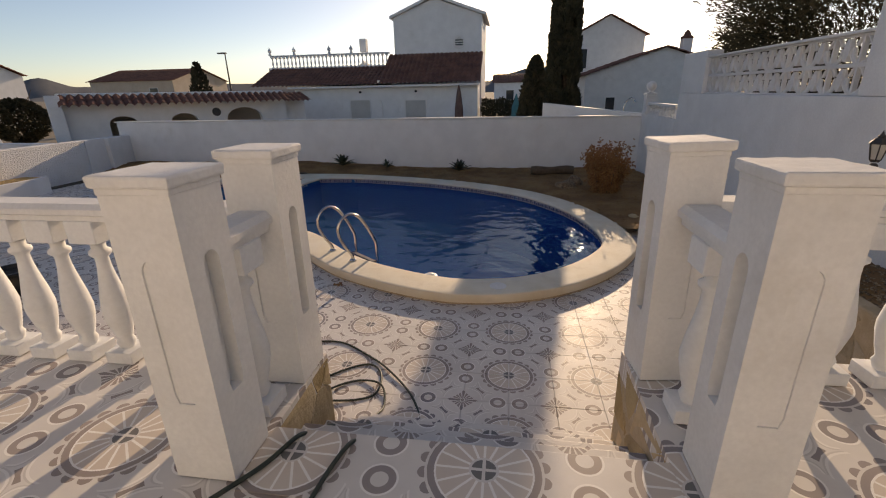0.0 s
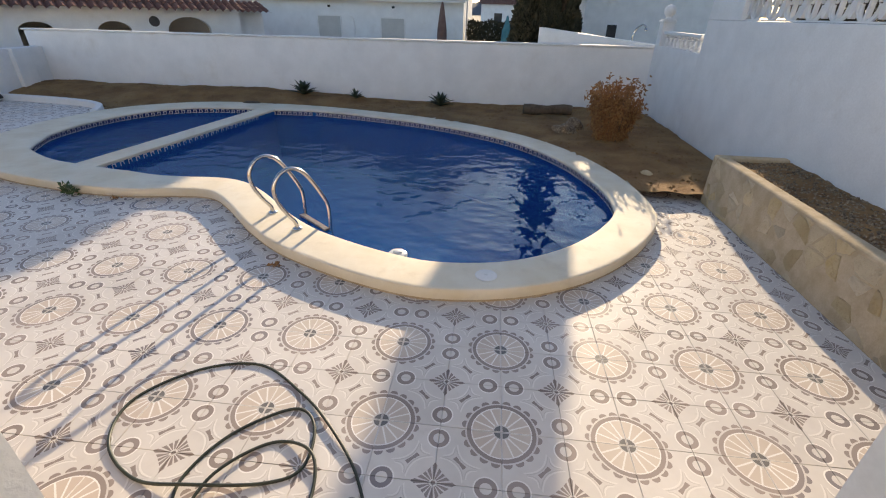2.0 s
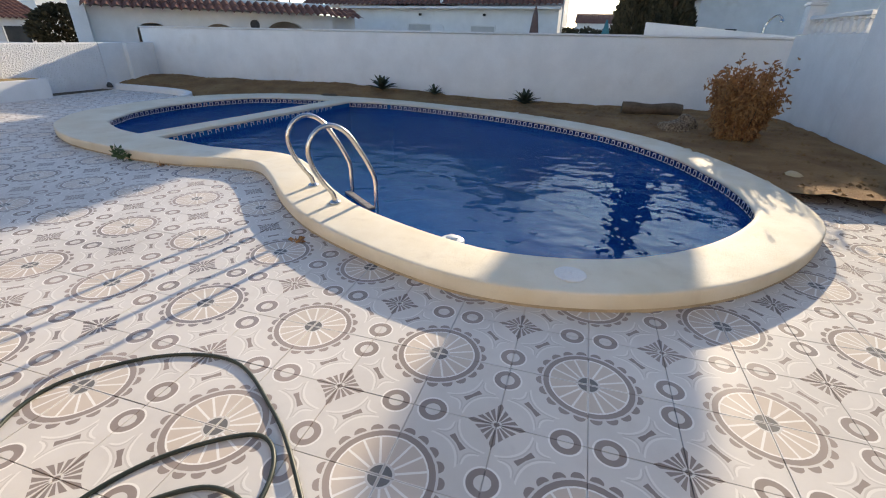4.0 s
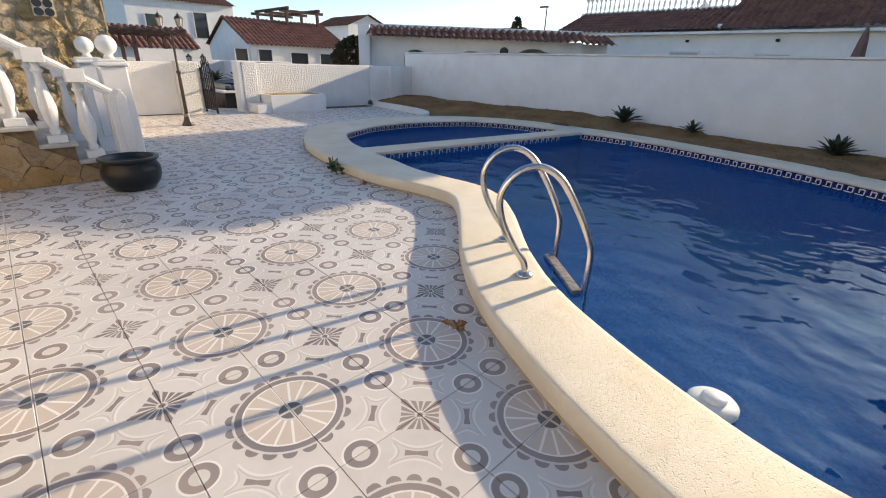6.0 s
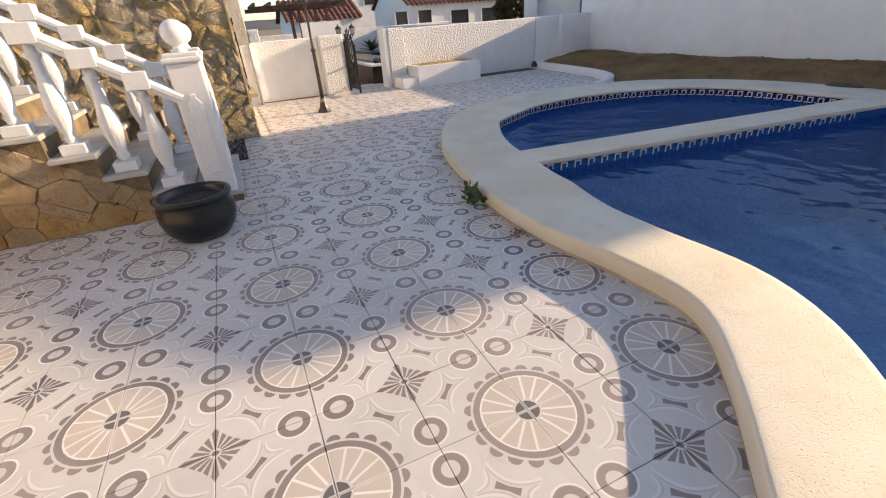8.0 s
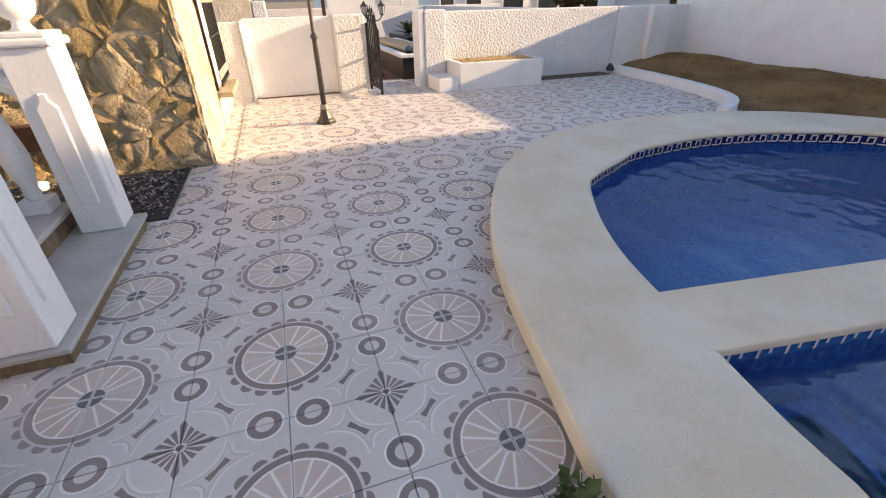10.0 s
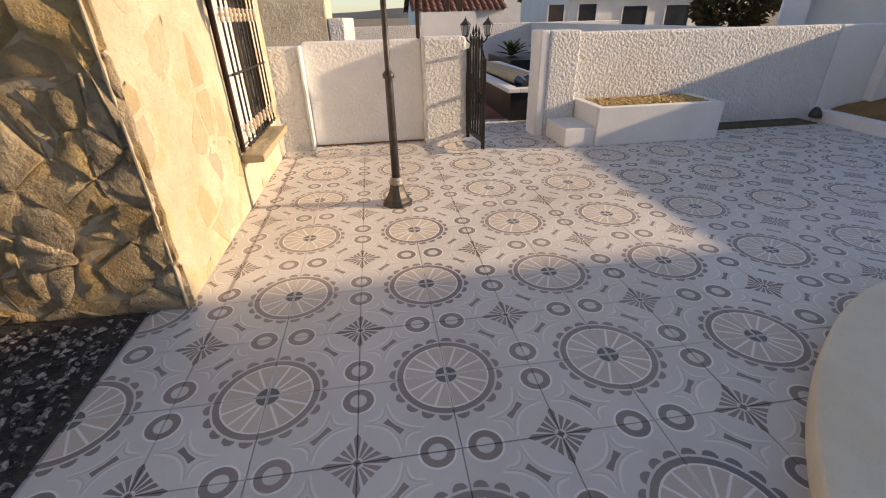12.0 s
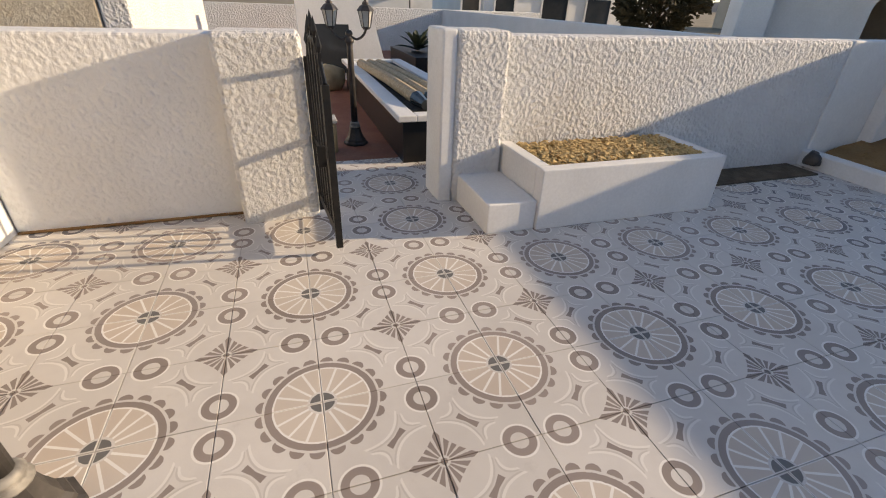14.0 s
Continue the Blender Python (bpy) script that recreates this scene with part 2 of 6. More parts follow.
def stucco_material(name, relief):
    n = Nodes(name)
    v = n.tree.nodes.new("ShaderNodeTexVoronoi")
    v.feature = "SMOOTH_F1"
    v.inputs["Scale"].default_value = 30
    n.put(n.where(), v.inputs["Vector"])
    a, b = n.noise(38, 4, 0.6), n.noise(3, 3)
    hgt = n.math("ADD", n.math("MULTIPLY", v.outputs["Distance"], -0.8), a)
    n.bump(hgt, 1.0, relief)
    return n.done(n.mix(n.ramp(b, 0.3, 0.7), (0.80, 0.795, 0.78), (0.86, 0.86, 0.85)), 0.8, 0, 0.3)


M["stucco"] = stucco_material("rough_white_stucco", 0.036)
M["stucco_soft"] = stucco_material("soft_white_stucco", 0.012)


def mosaic_material():
    """Small blue glass tiles with a pale joint."""
    n = Nodes("blue_mosaic")
    sep = n.tree.nodes.new("ShaderNodeSeparateXYZ")
    n.put(n.where(), sep.inputs[0])
    vor = n.tree.nodes.new("ShaderNodeTexWhiteNoise")
    cell = n.tree.nodes.new("ShaderNodeVectorMath")
    cell.operation = "SNAP"
    cell.inputs[1].default_value = (0.03, 0.03, 0.03)
    n.put(n.where(), cell.inputs[0])
    n.put(cell.outputs[0], vor.inputs["Vector"])
    col = n.mix(vor.outputs["Value"], (0.0, 0.085, 0.28), (0.0, 0.15, 0.39))
    return n.done(col, 0.25, 0, 0.5)


def coping_material():
    """Cream cast coping: dented, pitted face with grey stains."""
    n = Nodes("coping_cream")
    dents, pits, fine = n.noise(105, 2, 0.5), n.noise(190, 2), n.noise(4, 6, 0.65)
    hollow = n.ramp(dents, 0.40, 0.30)
    col = n.mix(n.ramp(n.noise(2.2, 5), 0.35, 0.65), (0.72, 0.63, 0.48), (0.80, 0.73, 0.60))
    col = n.mix(n.math("MULTIPLY", n.ramp(fine, 0.56, 0.74), 0.4), col, (0.56, 0.47, 0.35))
    col = n.mix(n.math("MULTIPLY", hollow, 0.13), col, (0.54, 0.45, 0.33))
    n.bump(n.math("ADD", n.math("MULTIPLY", hollow, -1.0), n.math("MULTIPLY", pits, 0.5)), 0.6, 0.005)
    return n.done(col, 0.75, 0.0, 0.4)


M["cream"] = coping_material()


def rubble_material(name, a, b, rust, hollow_col, relief, dirt):
    """Broken, pitted sandstone, browner in its hollows."""
    n = Nodes(name)
    lump, pits, fine = n.noise(11.0, 8, 0.65), n.noise(34.0, 8, 0.7), n.noise(80, 3)
    tone = n.noise(2.6, 4)
    col = n.mix(n.ramp(tone, 0.35, 0.65), a, b)
    col = n.mix(n.math("MULTIPLY", n.ramp(n.noise(3.7, 5, 0.6), 0.55, 0.72), 0.55), col, rust)
    hgt = n.math("ADD", lump, n.math("MULTIPLY", pits, 0.55))
    # The low parts of the relief take the browner colour.
    col = n.mix(n.math("MULTIPLY", n.ramp(hgt, 0.74, 0.60), dirt), col, hollow_col)
    info = n.tree.nodes.new("ShaderNodeObjectInfo")
    h = n.tree.nodes.new("ShaderNodeHueSaturation")
    n.put(n.math("MULTIPLY_ADD", info.outputs["Random"], 0.42, 0.78), h.inputs["Value"])
    n.put(n.math("MULTIPLY_ADD", n.math("FRACT", n.math("MULTIPLY", info.outputs["Random"], 7.31)), 0.4, 0.8), h.inputs["Saturation"])
    n.put(col, h.inputs["Color"])
    n.bump(n.math("ADD", hgt, n.math("MULTIPLY", fine, 0.12)), 1.0, relief)
    return n.done(h.outputs[0], 0.9, 0.0, 0.3)


M["stone_rough"] = rubble_material("rough_ochre_stone", (0.70, 0.52, 0.30), (0.84, 0.67, 0.45), (0.64, 0.37, 0.15), (0.48, 0.30, 0.15), 0.15, 0.5)
M["stone_pale"] = rubble_material("cream_stone", (0.60, 0.48, 0.31), (0.68, 0.57, 0.41), (0.60, 0.38, 0.15), (0.52, 0.38, 0.21), 0.035, 0.3)
M["plaster_cream"] = rubble_material("cream_plaster", (0.56, 0.48, 0.37), (0.66, 0.59, 0.48), (0.58, 0.42, 0.23), (0.50, 0.40, 0.26), 0.035, 0.35)
M["stone_flag"] = rubble_material("ochre_flagstone", (0.46, 0.30, 0.145), (0.58, 0.42, 0.24), (0.40, 0.19, 0.07), (0.25, 0.13, 0.06), 0.05, 0.5)
M["stone_planter"] = rubble_material("sandy_planter_stone", (0.46, 0.36, 0.23), (0.58, 0.48, 0.33), (0.52, 0.38, 0.20), (0.34, 0.24, 0.14), 0.03, 0.4)
M["mosaic"] = mosaic_material()
M["mosaic_white"] = surface("white_mosaic", (0.72, 0.73, 0.74), (0.8, 0.8, 0.8), 20, 90, 0.3, 0.05)
M["mosaic_navy"] = surface("navy_mosaic", (0.008, 0.018, 0.09), (0.015, 0.03, 0.13), 20, 90, 0.25, 0.05)


def water_material():
    n = Nodes("pool_water")
    t = n.tree
    w1, w2, w3 = n.noise(2.3, 1, 0.5), n.noise(5.2, 1, 0.5), n.noise(11.0, 1, 0.5)
    hgt = n.math("ADD", n.math("ADD", w1, n.math("MULTIPLY", w2, 0.5)), n.math("MULTIPLY", w3, 0.14))
    b = t.nodes.new("ShaderNodeBump")
    b.inputs["Strength"].default_value, b.inputs["Distance"].default_value = 0.6, 0.04
    n.put(hgt, b.inputs["Height"])
    clear = t.nodes.new("ShaderNodeBsdfTransparent")
    clear.inputs[0].default_value = (0.0, 0.66, 0.90, 1)
    body = t.nodes.new("ShaderNodeBsdfDiffuse")
    body.inputs[0].default_value = (0.0, 0.13, 0.32, 1)
    inner = t.nodes.new("ShaderNodeMixShader")
    inner.inputs[0].default_value = 0.14
    gloss = t.nodes.new("ShaderNodeBsdfGlossy")
    gloss.inputs["Roughness"].default_value = 0.03
    gloss.inputs[0].default_value = (0.62, 0.86, 1.0, 1)
    n.put(b.outputs[0], gloss.inputs["Normal"])
    fres = t.nodes.new("ShaderNodeFresnel")
    fres.inputs[0].default_value = 1.33
    n.put(b.outputs[0], fres.inputs["Normal"])
    outer = t.nodes.new("ShaderNodeMixShader")
    n.put(clear.outputs[0], inner.inputs[1]), n.put(body.outputs[0], inner.inputs[2])
    n.put(n.math("MULTIPLY", fres.outputs[0], 0.075), outer.inputs[0]), n.put(inner.outputs[0], outer.inputs[1]), n.put(gloss.outputs[0], outer.inputs[2])
    n.put(outer.outputs[0], n.out.inputs["Surface"])
    return n.mat


M["water"] = water_material()

# ---------------------------------------------------------------- mesh helpers
def mesh_of(bm, material, smooth=False):
    me = bpy.data.meshes.new("mesh")
    bmesh.ops.recalc_face_normals(bm, faces=bm.faces)
    for f in bm.faces:
        f.smooth = smooth
    bm.to_mesh(me)
    bm.free()
    for m in material if isinstance(material, (list, tuple)) else [material]:
        me.materials.append(M[m])
    return me


def part(name, bm, material, parent=None, label="", smooth=False):
    me = bm if isinstance(bm, bpy.types.Mesh) else mesh_of(bm, material, smooth)
    ob = new(name, me)
    ob.parent = parent
    if label:
        ob["label"] = label
    return ob


def thing(name, label, category, at=(0, 0, 0), rz=0, group="", kind=""):
    ob = new(name)
    ob.empty_display_size = 0.1
    ob.matrix_world = pose(*at, 0, 0, rz)
    return tagged(ob, label, category, group, kind)


def box(x0, x1, y0, y1, z0, z1, bevel=0.0, bm=None, seg=2):
    mine = bmesh.new()
    bmesh.ops.create_cube(mine, size=1)
    bmesh.ops.scale(mine, vec=(x1 - x0, y1 - y0, z1 - z0), verts=mine.verts)
    bmesh.ops.translate(mine, vec=((x0 + x1) / 2, (y0 + y1) / 2, (z0 + z1) / 2), verts=mine.verts)
    if bevel:
        bmesh.ops.bevel(mine, geom=list(mine.edges), offset=bevel, segments=seg, affect="EDGES", profile=0.5)
    return joined(mine, bm)


def joined(mine, bm=None):
    if bm is None:
        return mine
    me = bpy.data.meshes.new("tmp")
    mine.to_mesh(me)
    mine.free()
    bm.from_mesh(me)
    bpy.data.meshes.remove(me)
    return bm


def lathe(profile, seg=16, bm=None, at=(0, 0, 0)):
    """A turned shape from (radius, height) pairs."""
    mine = bmesh.new()
    rings = []
    for r, z in profile:
        rings.append([mine.verts.new((at[0] + r * math.cos(a), at[1] + r * math.sin(a), at[2] + z)) for a in (2 * math.pi * k / seg for k in range(seg))])
    for a, b in zip(rings, rings[1:]):
        for k in range(seg):
            mine.faces.new((a[k], a[(k + 1) % seg], b[(k + 1) % seg], b[k]))
    mine.faces.new(rings[0]), mine.faces.new(rings[-1])
    return joined(mine, bm)


def spline(points, steps, closed=False):
    """Points on a smooth curve through the given ones."""
    pts, n, out = [Vector(p) for p in points], len(points), []
    for i in range(n if closed else n - 1):
        get = (lambda k: pts[k % n]) if closed else (lambda k: pts[min(max(k, 0), n - 1)])
        a, b, c, d = get(i - 1), get(i), get(i + 1), get(i + 2)
        for s in range(steps):
            t = s / steps
            out.append(0.5 * (2 * b + (c - a) * t + (2 * a - 5 * b + 4 * c - d) * t * t + (3 * b - a - 3 * c + d) * t ** 3))
    return out if closed else out + [pts[-1]]


def tube(points, r, seg=10, bm=None):
    mine, rings, up = bmesh.new(), [], Vector((0.13, 0.21, 0.97)).normalized()
    for i, p in enumerate(points):
        d = (points[min(i + 1, len(points) - 1)] - points[max(i - 1, 0)]).normalized()
        side = d.cross(up).normalized() if abs(d.dot(up)) < 0.98 else d.cross(Vector((1, 0, 0))).normalized()
        other = side.cross(d)
        rr = r(i / (len(points) - 1)) if callable(r) else r
        rings.append([mine.verts.new(p + rr * (math.cos(a) * side + math.sin(a) * other)) for a in (2 * math.pi * k / seg for k in range(seg))])
    for a, b in zip(rings, rings[1:]):
        best = min(range(seg), key=lambda s: (b[s].co - a[0].co).length)
        for k in range(seg):
            mine.faces.new((a[k], a[(k + 1) % seg], b[(k + 1 + best) % seg], b[(k + best) % seg]))
    mine.faces.new(rings[0]), mine.faces.new(rings[-1])
    return joined(mine, bm)


def prism(outline, z0, z1, bm=None, bevel=0.0):
    """A flat outline in x, y raised from z0 to z1."""
    mine = bmesh.new()
    lo = [mine.verts.new((x, y, z0)) for x, y in outline]
    hi = [mine.verts.new((x, y, z1)) for x, y in outline]
    n = len(outline)
    mine.faces.new(lo), mine.faces.new(hi)
    for k in range(n):
        mine.faces.new((lo[k], lo[(k + 1) % n], hi[(k + 1) % n], hi[k]))
    if bevel:
        bmesh.ops.bevel(mine, geom=list(mine.edges), offset=bevel, segments=2, affect="EDGES", profile=0.5)
    return joined(mine, bm)


def inside(p, poly):
    hit, n = False, len(poly)
    for k in range(n):
        a, b = poly[k], poly[(k + 1) % n]
        if (a[1] > p[1]) != (b[1] > p[1]) and p[0] < (b[0] - a[0]) * (p[1] - a[1]) / (b[1] - a[1]) + a[0]:
            hit = not hit
    return hit


def cells(poly, size, rng, jitter=1.25, gap=0.006):
    """Irregular stones that fill a convex or mild outline: Voronoi cells, each shrunk by a joint."""
    xs, ys = [p[0] for p in poly], [p[1] for p in poly]
    seeds = []
    x = min(xs) - size
    row = 0
    while x < max(xs) + size:
        y = min(ys) - size + (row % 2) * size / 2
        while y < max(ys) + size:
            seeds.append((x + rng.uniform(-1, 1) * size * jitter / 2, y + rng.uniform(-1, 1) * size * jitter / 2))
            y += size * 0.85
        x += size * 1.1
        row += 1
    out = []
    for i, s in enumerate(seeds):
        cell = [(s[0] - 2 * size, s[1] - 2 * size), (s[0] + 2 * size, s[1] - 2 * size), (s[0] + 2 * size, s[1] + 2 * size), (s[0] - 2 * size, s[1] + 2 * size)]
        for j, o in enumerate(seeds):
            if i != j and abs(o[0] - s[0]) < 3 * size and abs(o[1] - s[1]) < 3 * size:
                cell = clipped(cell, ((s[0] + o[0]) / 2, (s[1] + o[1]) / 2), (s[0] - o[0], s[1] - o[1]))
        n = len(poly)
        area = sum(poly[k][0] * poly[(k + 1) % n][1] - poly[(k + 1) % n][0] * poly[k][1] for k in range(n))
        for k in range(n):
            a, b = poly[k], poly[(k + 1) % n]
            nx, ny = -(b[1] - a[1]), b[0] - a[0]
            cell = clipped(cell, a, (nx, ny) if area > 0 else (-nx, -ny))
        if len(cell) >= 3:
            c = (sum(p[0] for p in cell) / len(cell), sum(p[1] for p in cell) / len(cell))
            wide = max(math.dist(p, c) for p in cell)
            if wide > 0.06:
                out.append((c, [(c[0] + (p[0] - c[0]) * (1 - gap / wide), c[1] + (p[1] - c[1]) * (1 - gap / wide)) for p in cell]))
    return out


def clipped(poly, at, n):
    out, m = [], len(poly)
    side = [(p[0] - at[0]) * n[0] + (p[1] - at[1]) * n[1] for p in poly]
    for k in range(m):
        a, b, sa_, sb_ = poly[k], poly[(k + 1) % m], side[k], side[(k + 1) % m]
        if sa_ >= 0:
            out.append(a)
        if (sa_ >= 0) != (sb_ >= 0):
            f = sa_ / (sa_ - sb_)
            out.append((a[0] + f * (b[0] - a[0]), a[1] + f * (b[1] - a[1])))
    return out


def stone_face(parent, poly, m, material, size, rng, deep=0.03, rough=0.012, smooth=False, jitter=1.25, edge=0.9, gap=0.006, keep=1.0):
    """Stones set on a wall face. m maps (along, up, out) to the world."""
    for c, cell in cells(poly, size, rng, jitter, gap):
        if rng.random() > keep:                    # the rest is smeared over with plaster
            continue
        bm = bmesh.new()
        out = deep + rng.uniform(-0.4, 0.6) * rough
        fine = []
        for k in range(len(cell)):
            a, b = cell[k], cell[(k + 1) % len(cell)]
            fine += [a, ((a[0] + b[0]) / 2 + rng.uniform(-1, 1) * 0.008, (a[1] + b[1]) / 2 + rng.uniform(-1, 1) * 0.008)]
        back = [bm.verts.new((x, y, -0.01)) for x, y in fine]
        rim = [(c[0] + (x - c[0]) * edge, c[1] + (y - c[1]) * edge, out + rng.uniform(-1, 1) * rough * 0.5) for x, y in fine]
        side_top, top = [bm.verts.new(p) for p in rim], [bm.verts.new(p) for p in rim]
        n = len(fine)
        # an inner ring at uneven reach breaks the face into chips
        ring = [bm.verts.new((c[0] + (x - c[0]) * f, c[1] + (y - c[1]) * f, out + rng.uniform(-0.5, 1) * rough)) for (x, y), f in ((p, rng.uniform(0.35, 0.75)) for p in fine[::2])]
        for k in range(n):
            bm.faces.new((back[k], back[(k + 1) % n], side_top[(k + 1) % n], side_top[k]))
        h = n // 2
        for k in range(h):
            a, e, nx = top[2 * k], top[2 * k + 1], top[(2 * k + 2) % n]
            bm.faces.new((a, e, ring[k])), bm.faces.new((e, nx, ring[(k + 1) % h])), bm.faces.new((e, ring[(k + 1) % h], ring[k]))
        bm.faces.new(ring)
        bmesh.ops.transform(bm, matrix=m, verts=bm.verts)
        part("stone", bm, material, parent, smooth=smooth)


def leaves(count, rng, place, size, bm=None, fold=0.3, slim=0.35):
    """Many small bent leaves; place() gives a point and the way a leaf points."""
    verts, faces = [], []
    for _ in range(count):
        p, d = place()
        d = Vector(d).normalized()
        side = d.cross(Vector((rng.uniform(-1, 1), rng.uniform(-1, 1), rng.uniform(-1, 1)))).normalized()
        up = side.cross(d)
        s = size * rng.uniform(0.6, 1.3)
        k = len(verts)
        p = Vector(p)
        verts += [p, p + d * s * 0.5 + side * s * slim + up * s * fold * 0.5, p + d * s, p + d * s * 0.5 - side * s * slim + up * s * fold * 0.5]
        faces += [(k, k + 1, k + 2), (k, k + 2, k + 3)]
    me = bpy.data.meshes.new("leaves")
    me.from_pydata([tuple(v) for v in verts], [], faces)
    return me


def leaf_part(name, me, material, parent, label=""):
    me.materials.append(M[material])
    return part(name, me, material, parent, label)

# ---------------------------------------------------------------- plan
COPE = 0.14                                 # top of the pool's coping
POOL = [(-8.55, 5.6), (-8.3, 4.9), (-7.75, 4.22), (-7.1, 3.78), (-6.36, 3.46), (-5.5, 3.27), (-4.9, 3.17), (-4.2, 3.16), (-3.55, 3.27), (-3.1, 3.26), (-2.7, 2.97), (-2.05, 2.33), (-1.44, 1.88),
        (-0.6, 1.5), (0.15, 1.34), (1.0, 1.49), (1.76, 1.95), (2.4, 2.7), (2.72, 3.5), (2.62, 4.7), (2.1, 6.05), (1.1, 7.3), (-0.6, 8.35), (-2.6, 9.0), (-4.3, 9.3), (-6.2, 9.3), (-7.4, 8.85), (-8.25, 8.0), (-8.6, 6.8)]
outer = [(p.x, p.y) for p in spline([(x, y, 0) for x, y in POOL], 7, True)]


def inset(poly, d):
    n, out = len(poly), []
    for k in range(n):
        a, b = Vector(poly[k - 1]), Vector(poly[(k + 1) % n])
        t = (b - a).normalized()
        out.append((poly[k][0] - t.y * d, poly[k][1] + t.x * d))
    return out



def coping_inset(d):
    """An inner line of the coping, which widens beside the small pool; d runs from 0 to 0.5."""
    out = []
    for a, p in zip(inset(outer, 0.5), outer):
        f = d / 0.5 * (1 + 0.44 * min(1, max(0, (-3.6 - p[0]) / 1.2)) + 0.3 * min(1, max(0, (-7.6 - p[0]) / 0.6)))
        out.append((p[0] + (a[0] - p[0]) * f, p[1] + (a[1] - p[1]) * f))
    return out


UP = 1.08                                   # upper terrace
rng = random.Random(7)

# ---------------------------------------------------------------- ground and floors
bm = bmesh.new()
big, hole = 2500, (-12.3, 4.4, -1.3, 10.7)
v = [bm.verts.new((x, y, -0.06)) for x, y in ((-big, -big), (big, -big), (big, big), (-big, big))]
h = [bm.verts.new((x, y, -0.06)) for x, y in ((hole[0], hole[2]), (hole[1], hole[2]), (hole[1], hole[3]), (hole[0], hole[3]))]
for k in range(4):
    bm.faces.new((v[k], v[(k + 1) % 4], h[(k + 1) % 4], h[k]))
tagged(part("ground", bm, "ground"), "dry ground around the walled plots", "ground", kind="structure")


def plate_with_hole(rect, holes, z):
    """A level sheet with holes, as one mesh."""
    bm = bmesh.new()
    edges = []
    for loop in (rect, *holes):
        vs = [bm.verts.new((x, y, z)) for x, y in loop]
        edges += [bm.edges.new((vs[k], vs[(k + 1) % len(vs)])) for k in range(len(vs))]
    bmesh.ops.triangle_fill(bm, edges=edges, use_beauty=True, use_dissolve=False)
    return bm


floor = tagged(part("floor", plate_with_hole([(-13.6, -2.3), (4.5, -2.3), (4.5, 10.75), (-13.6, 10.75)], [inset(outer, 0.2)], -0.004), "tile"),
               "patterned beige ceramic tile terrace round the pool", "floor", kind="structure")

# planting bed: soil heaped behind the pool
def soil_height(x, y):
    edge = min(1.0, max(0.0, (y - 8.9) / 1.2 if x < -3 else 0.6))
    return 0.05 + (0.24 if x < -6 else 0.24 - 0.03 * (x + 6) if x < -2 else 0.12) * edge + 0.05 * noise.noise((x * 0.9, y * 0.9, 0)) + 0.025 * noise.noise((x * 4, y * 4, 3))


bm = bmesh.new()
grid = {}
step = 0.14
far_line = inset(outer, 0.12)
for i in range(int(17.0 / step) + 1):
    for j in range(int(7.4 / step) + 1):
        x, y = -12.45 + i * step, 3.4 + j * step
        kerb_y = 9.0 - 0.13 * (x + 12.4) - 0.5 * max(0, x + 9.6)
        if y > 10.8 or x > 4.52 or inside((x, y), far_line) or (x < -7.0 and y < kerb_y) or (-7.0 <= x <= 1.2 and y < 6) or (x > 1.2 and y < 4.2):
            continue
        grid[i, j] = bm.verts.new((x, y, soil_height(x, y)))
for (i, j), a in grid.items():
    quad = [grid.get(k) for k in ((i, j), (i + 1, j), (i + 1, j + 1), (i, j + 1))]
    if all(quad):
        bm.faces.new(quad)
bed = tagged(part("garden_bed", bm, "soil", smooth=True), "bare brown soil bed between pool and boundary wall", "garden bed", kind="structure")

# ---------------------------------------------------------------- swimming pool
pool = thing("swimming_pool", "curved blue mosaic swimming pool with cream coping and a small pool", "pool")
n = len(outer)
bm = bmesh.new()
prof = []                                    # (inset, z) across the coping
for d, z in ((0.02, 0.03), (0.004, 0.028), (0.0, 0.034), (0.0, COPE - 0.018), (0.001, COPE - 0.010), (0.006, COPE - 0.003), (0.015, COPE), (0.04, COPE), (0.45, COPE), (0.485, COPE - 0.008), (0.505, COPE - 0.025), (0.50, COPE - 0.05), (0.46, COPE - 0.055)):
    prof.append([bm.verts.new((x, y, z + 0.004 * noise.noise((x * 1.5, y * 1.5, d * 9)))) for x, y in coping_inset(d)])
for a, b in zip(prof, prof[1:]):
    for k in range(n):
        bm.faces.new((a[k], a[(k + 1) % n], b[(k + 1) % n], b[k]))
part("coping", bm, "cream", pool, "cream painted coping, chipped along the edge", smooth=True)
bm = bmesh.new()
foot = [[bm.verts.new((x, y, z)) for x, y in coping_inset(i)] for i, z in ((0.006, -0.002), (0.012, 0.034))]
for k in range(n):
    bm.faces.new((foot[0][k], foot[0][(k + 1) % n], foot[1][(k + 1) % n], foot[1][k]))
part("coping_foot", bm, "mortar", pool, "chipped sandy mortar under the coping", smooth=True)
bm = bmesh.new()
wall_line = coping_inset(0.47)
deep = [[bm.verts.new((x, y, z)) for x, y in wall_line] for z in (COPE - 0.052, -1.35)]
for k in range(n):
    bm.faces.new((deep[0][k], deep[0][(k + 1) % n], deep[1][(k + 1) % n], deep[1][k]))
part("basin_wall", bm, "mosaic", pool)
bm = bmesh.new()
bm.faces.new([bm.verts.new((x, y, -1.35)) for x, y in wall_line])
bmesh.ops.triangulate(bm, faces=bm.faces)
part("basin_floor", bm, "mosaic", pool)
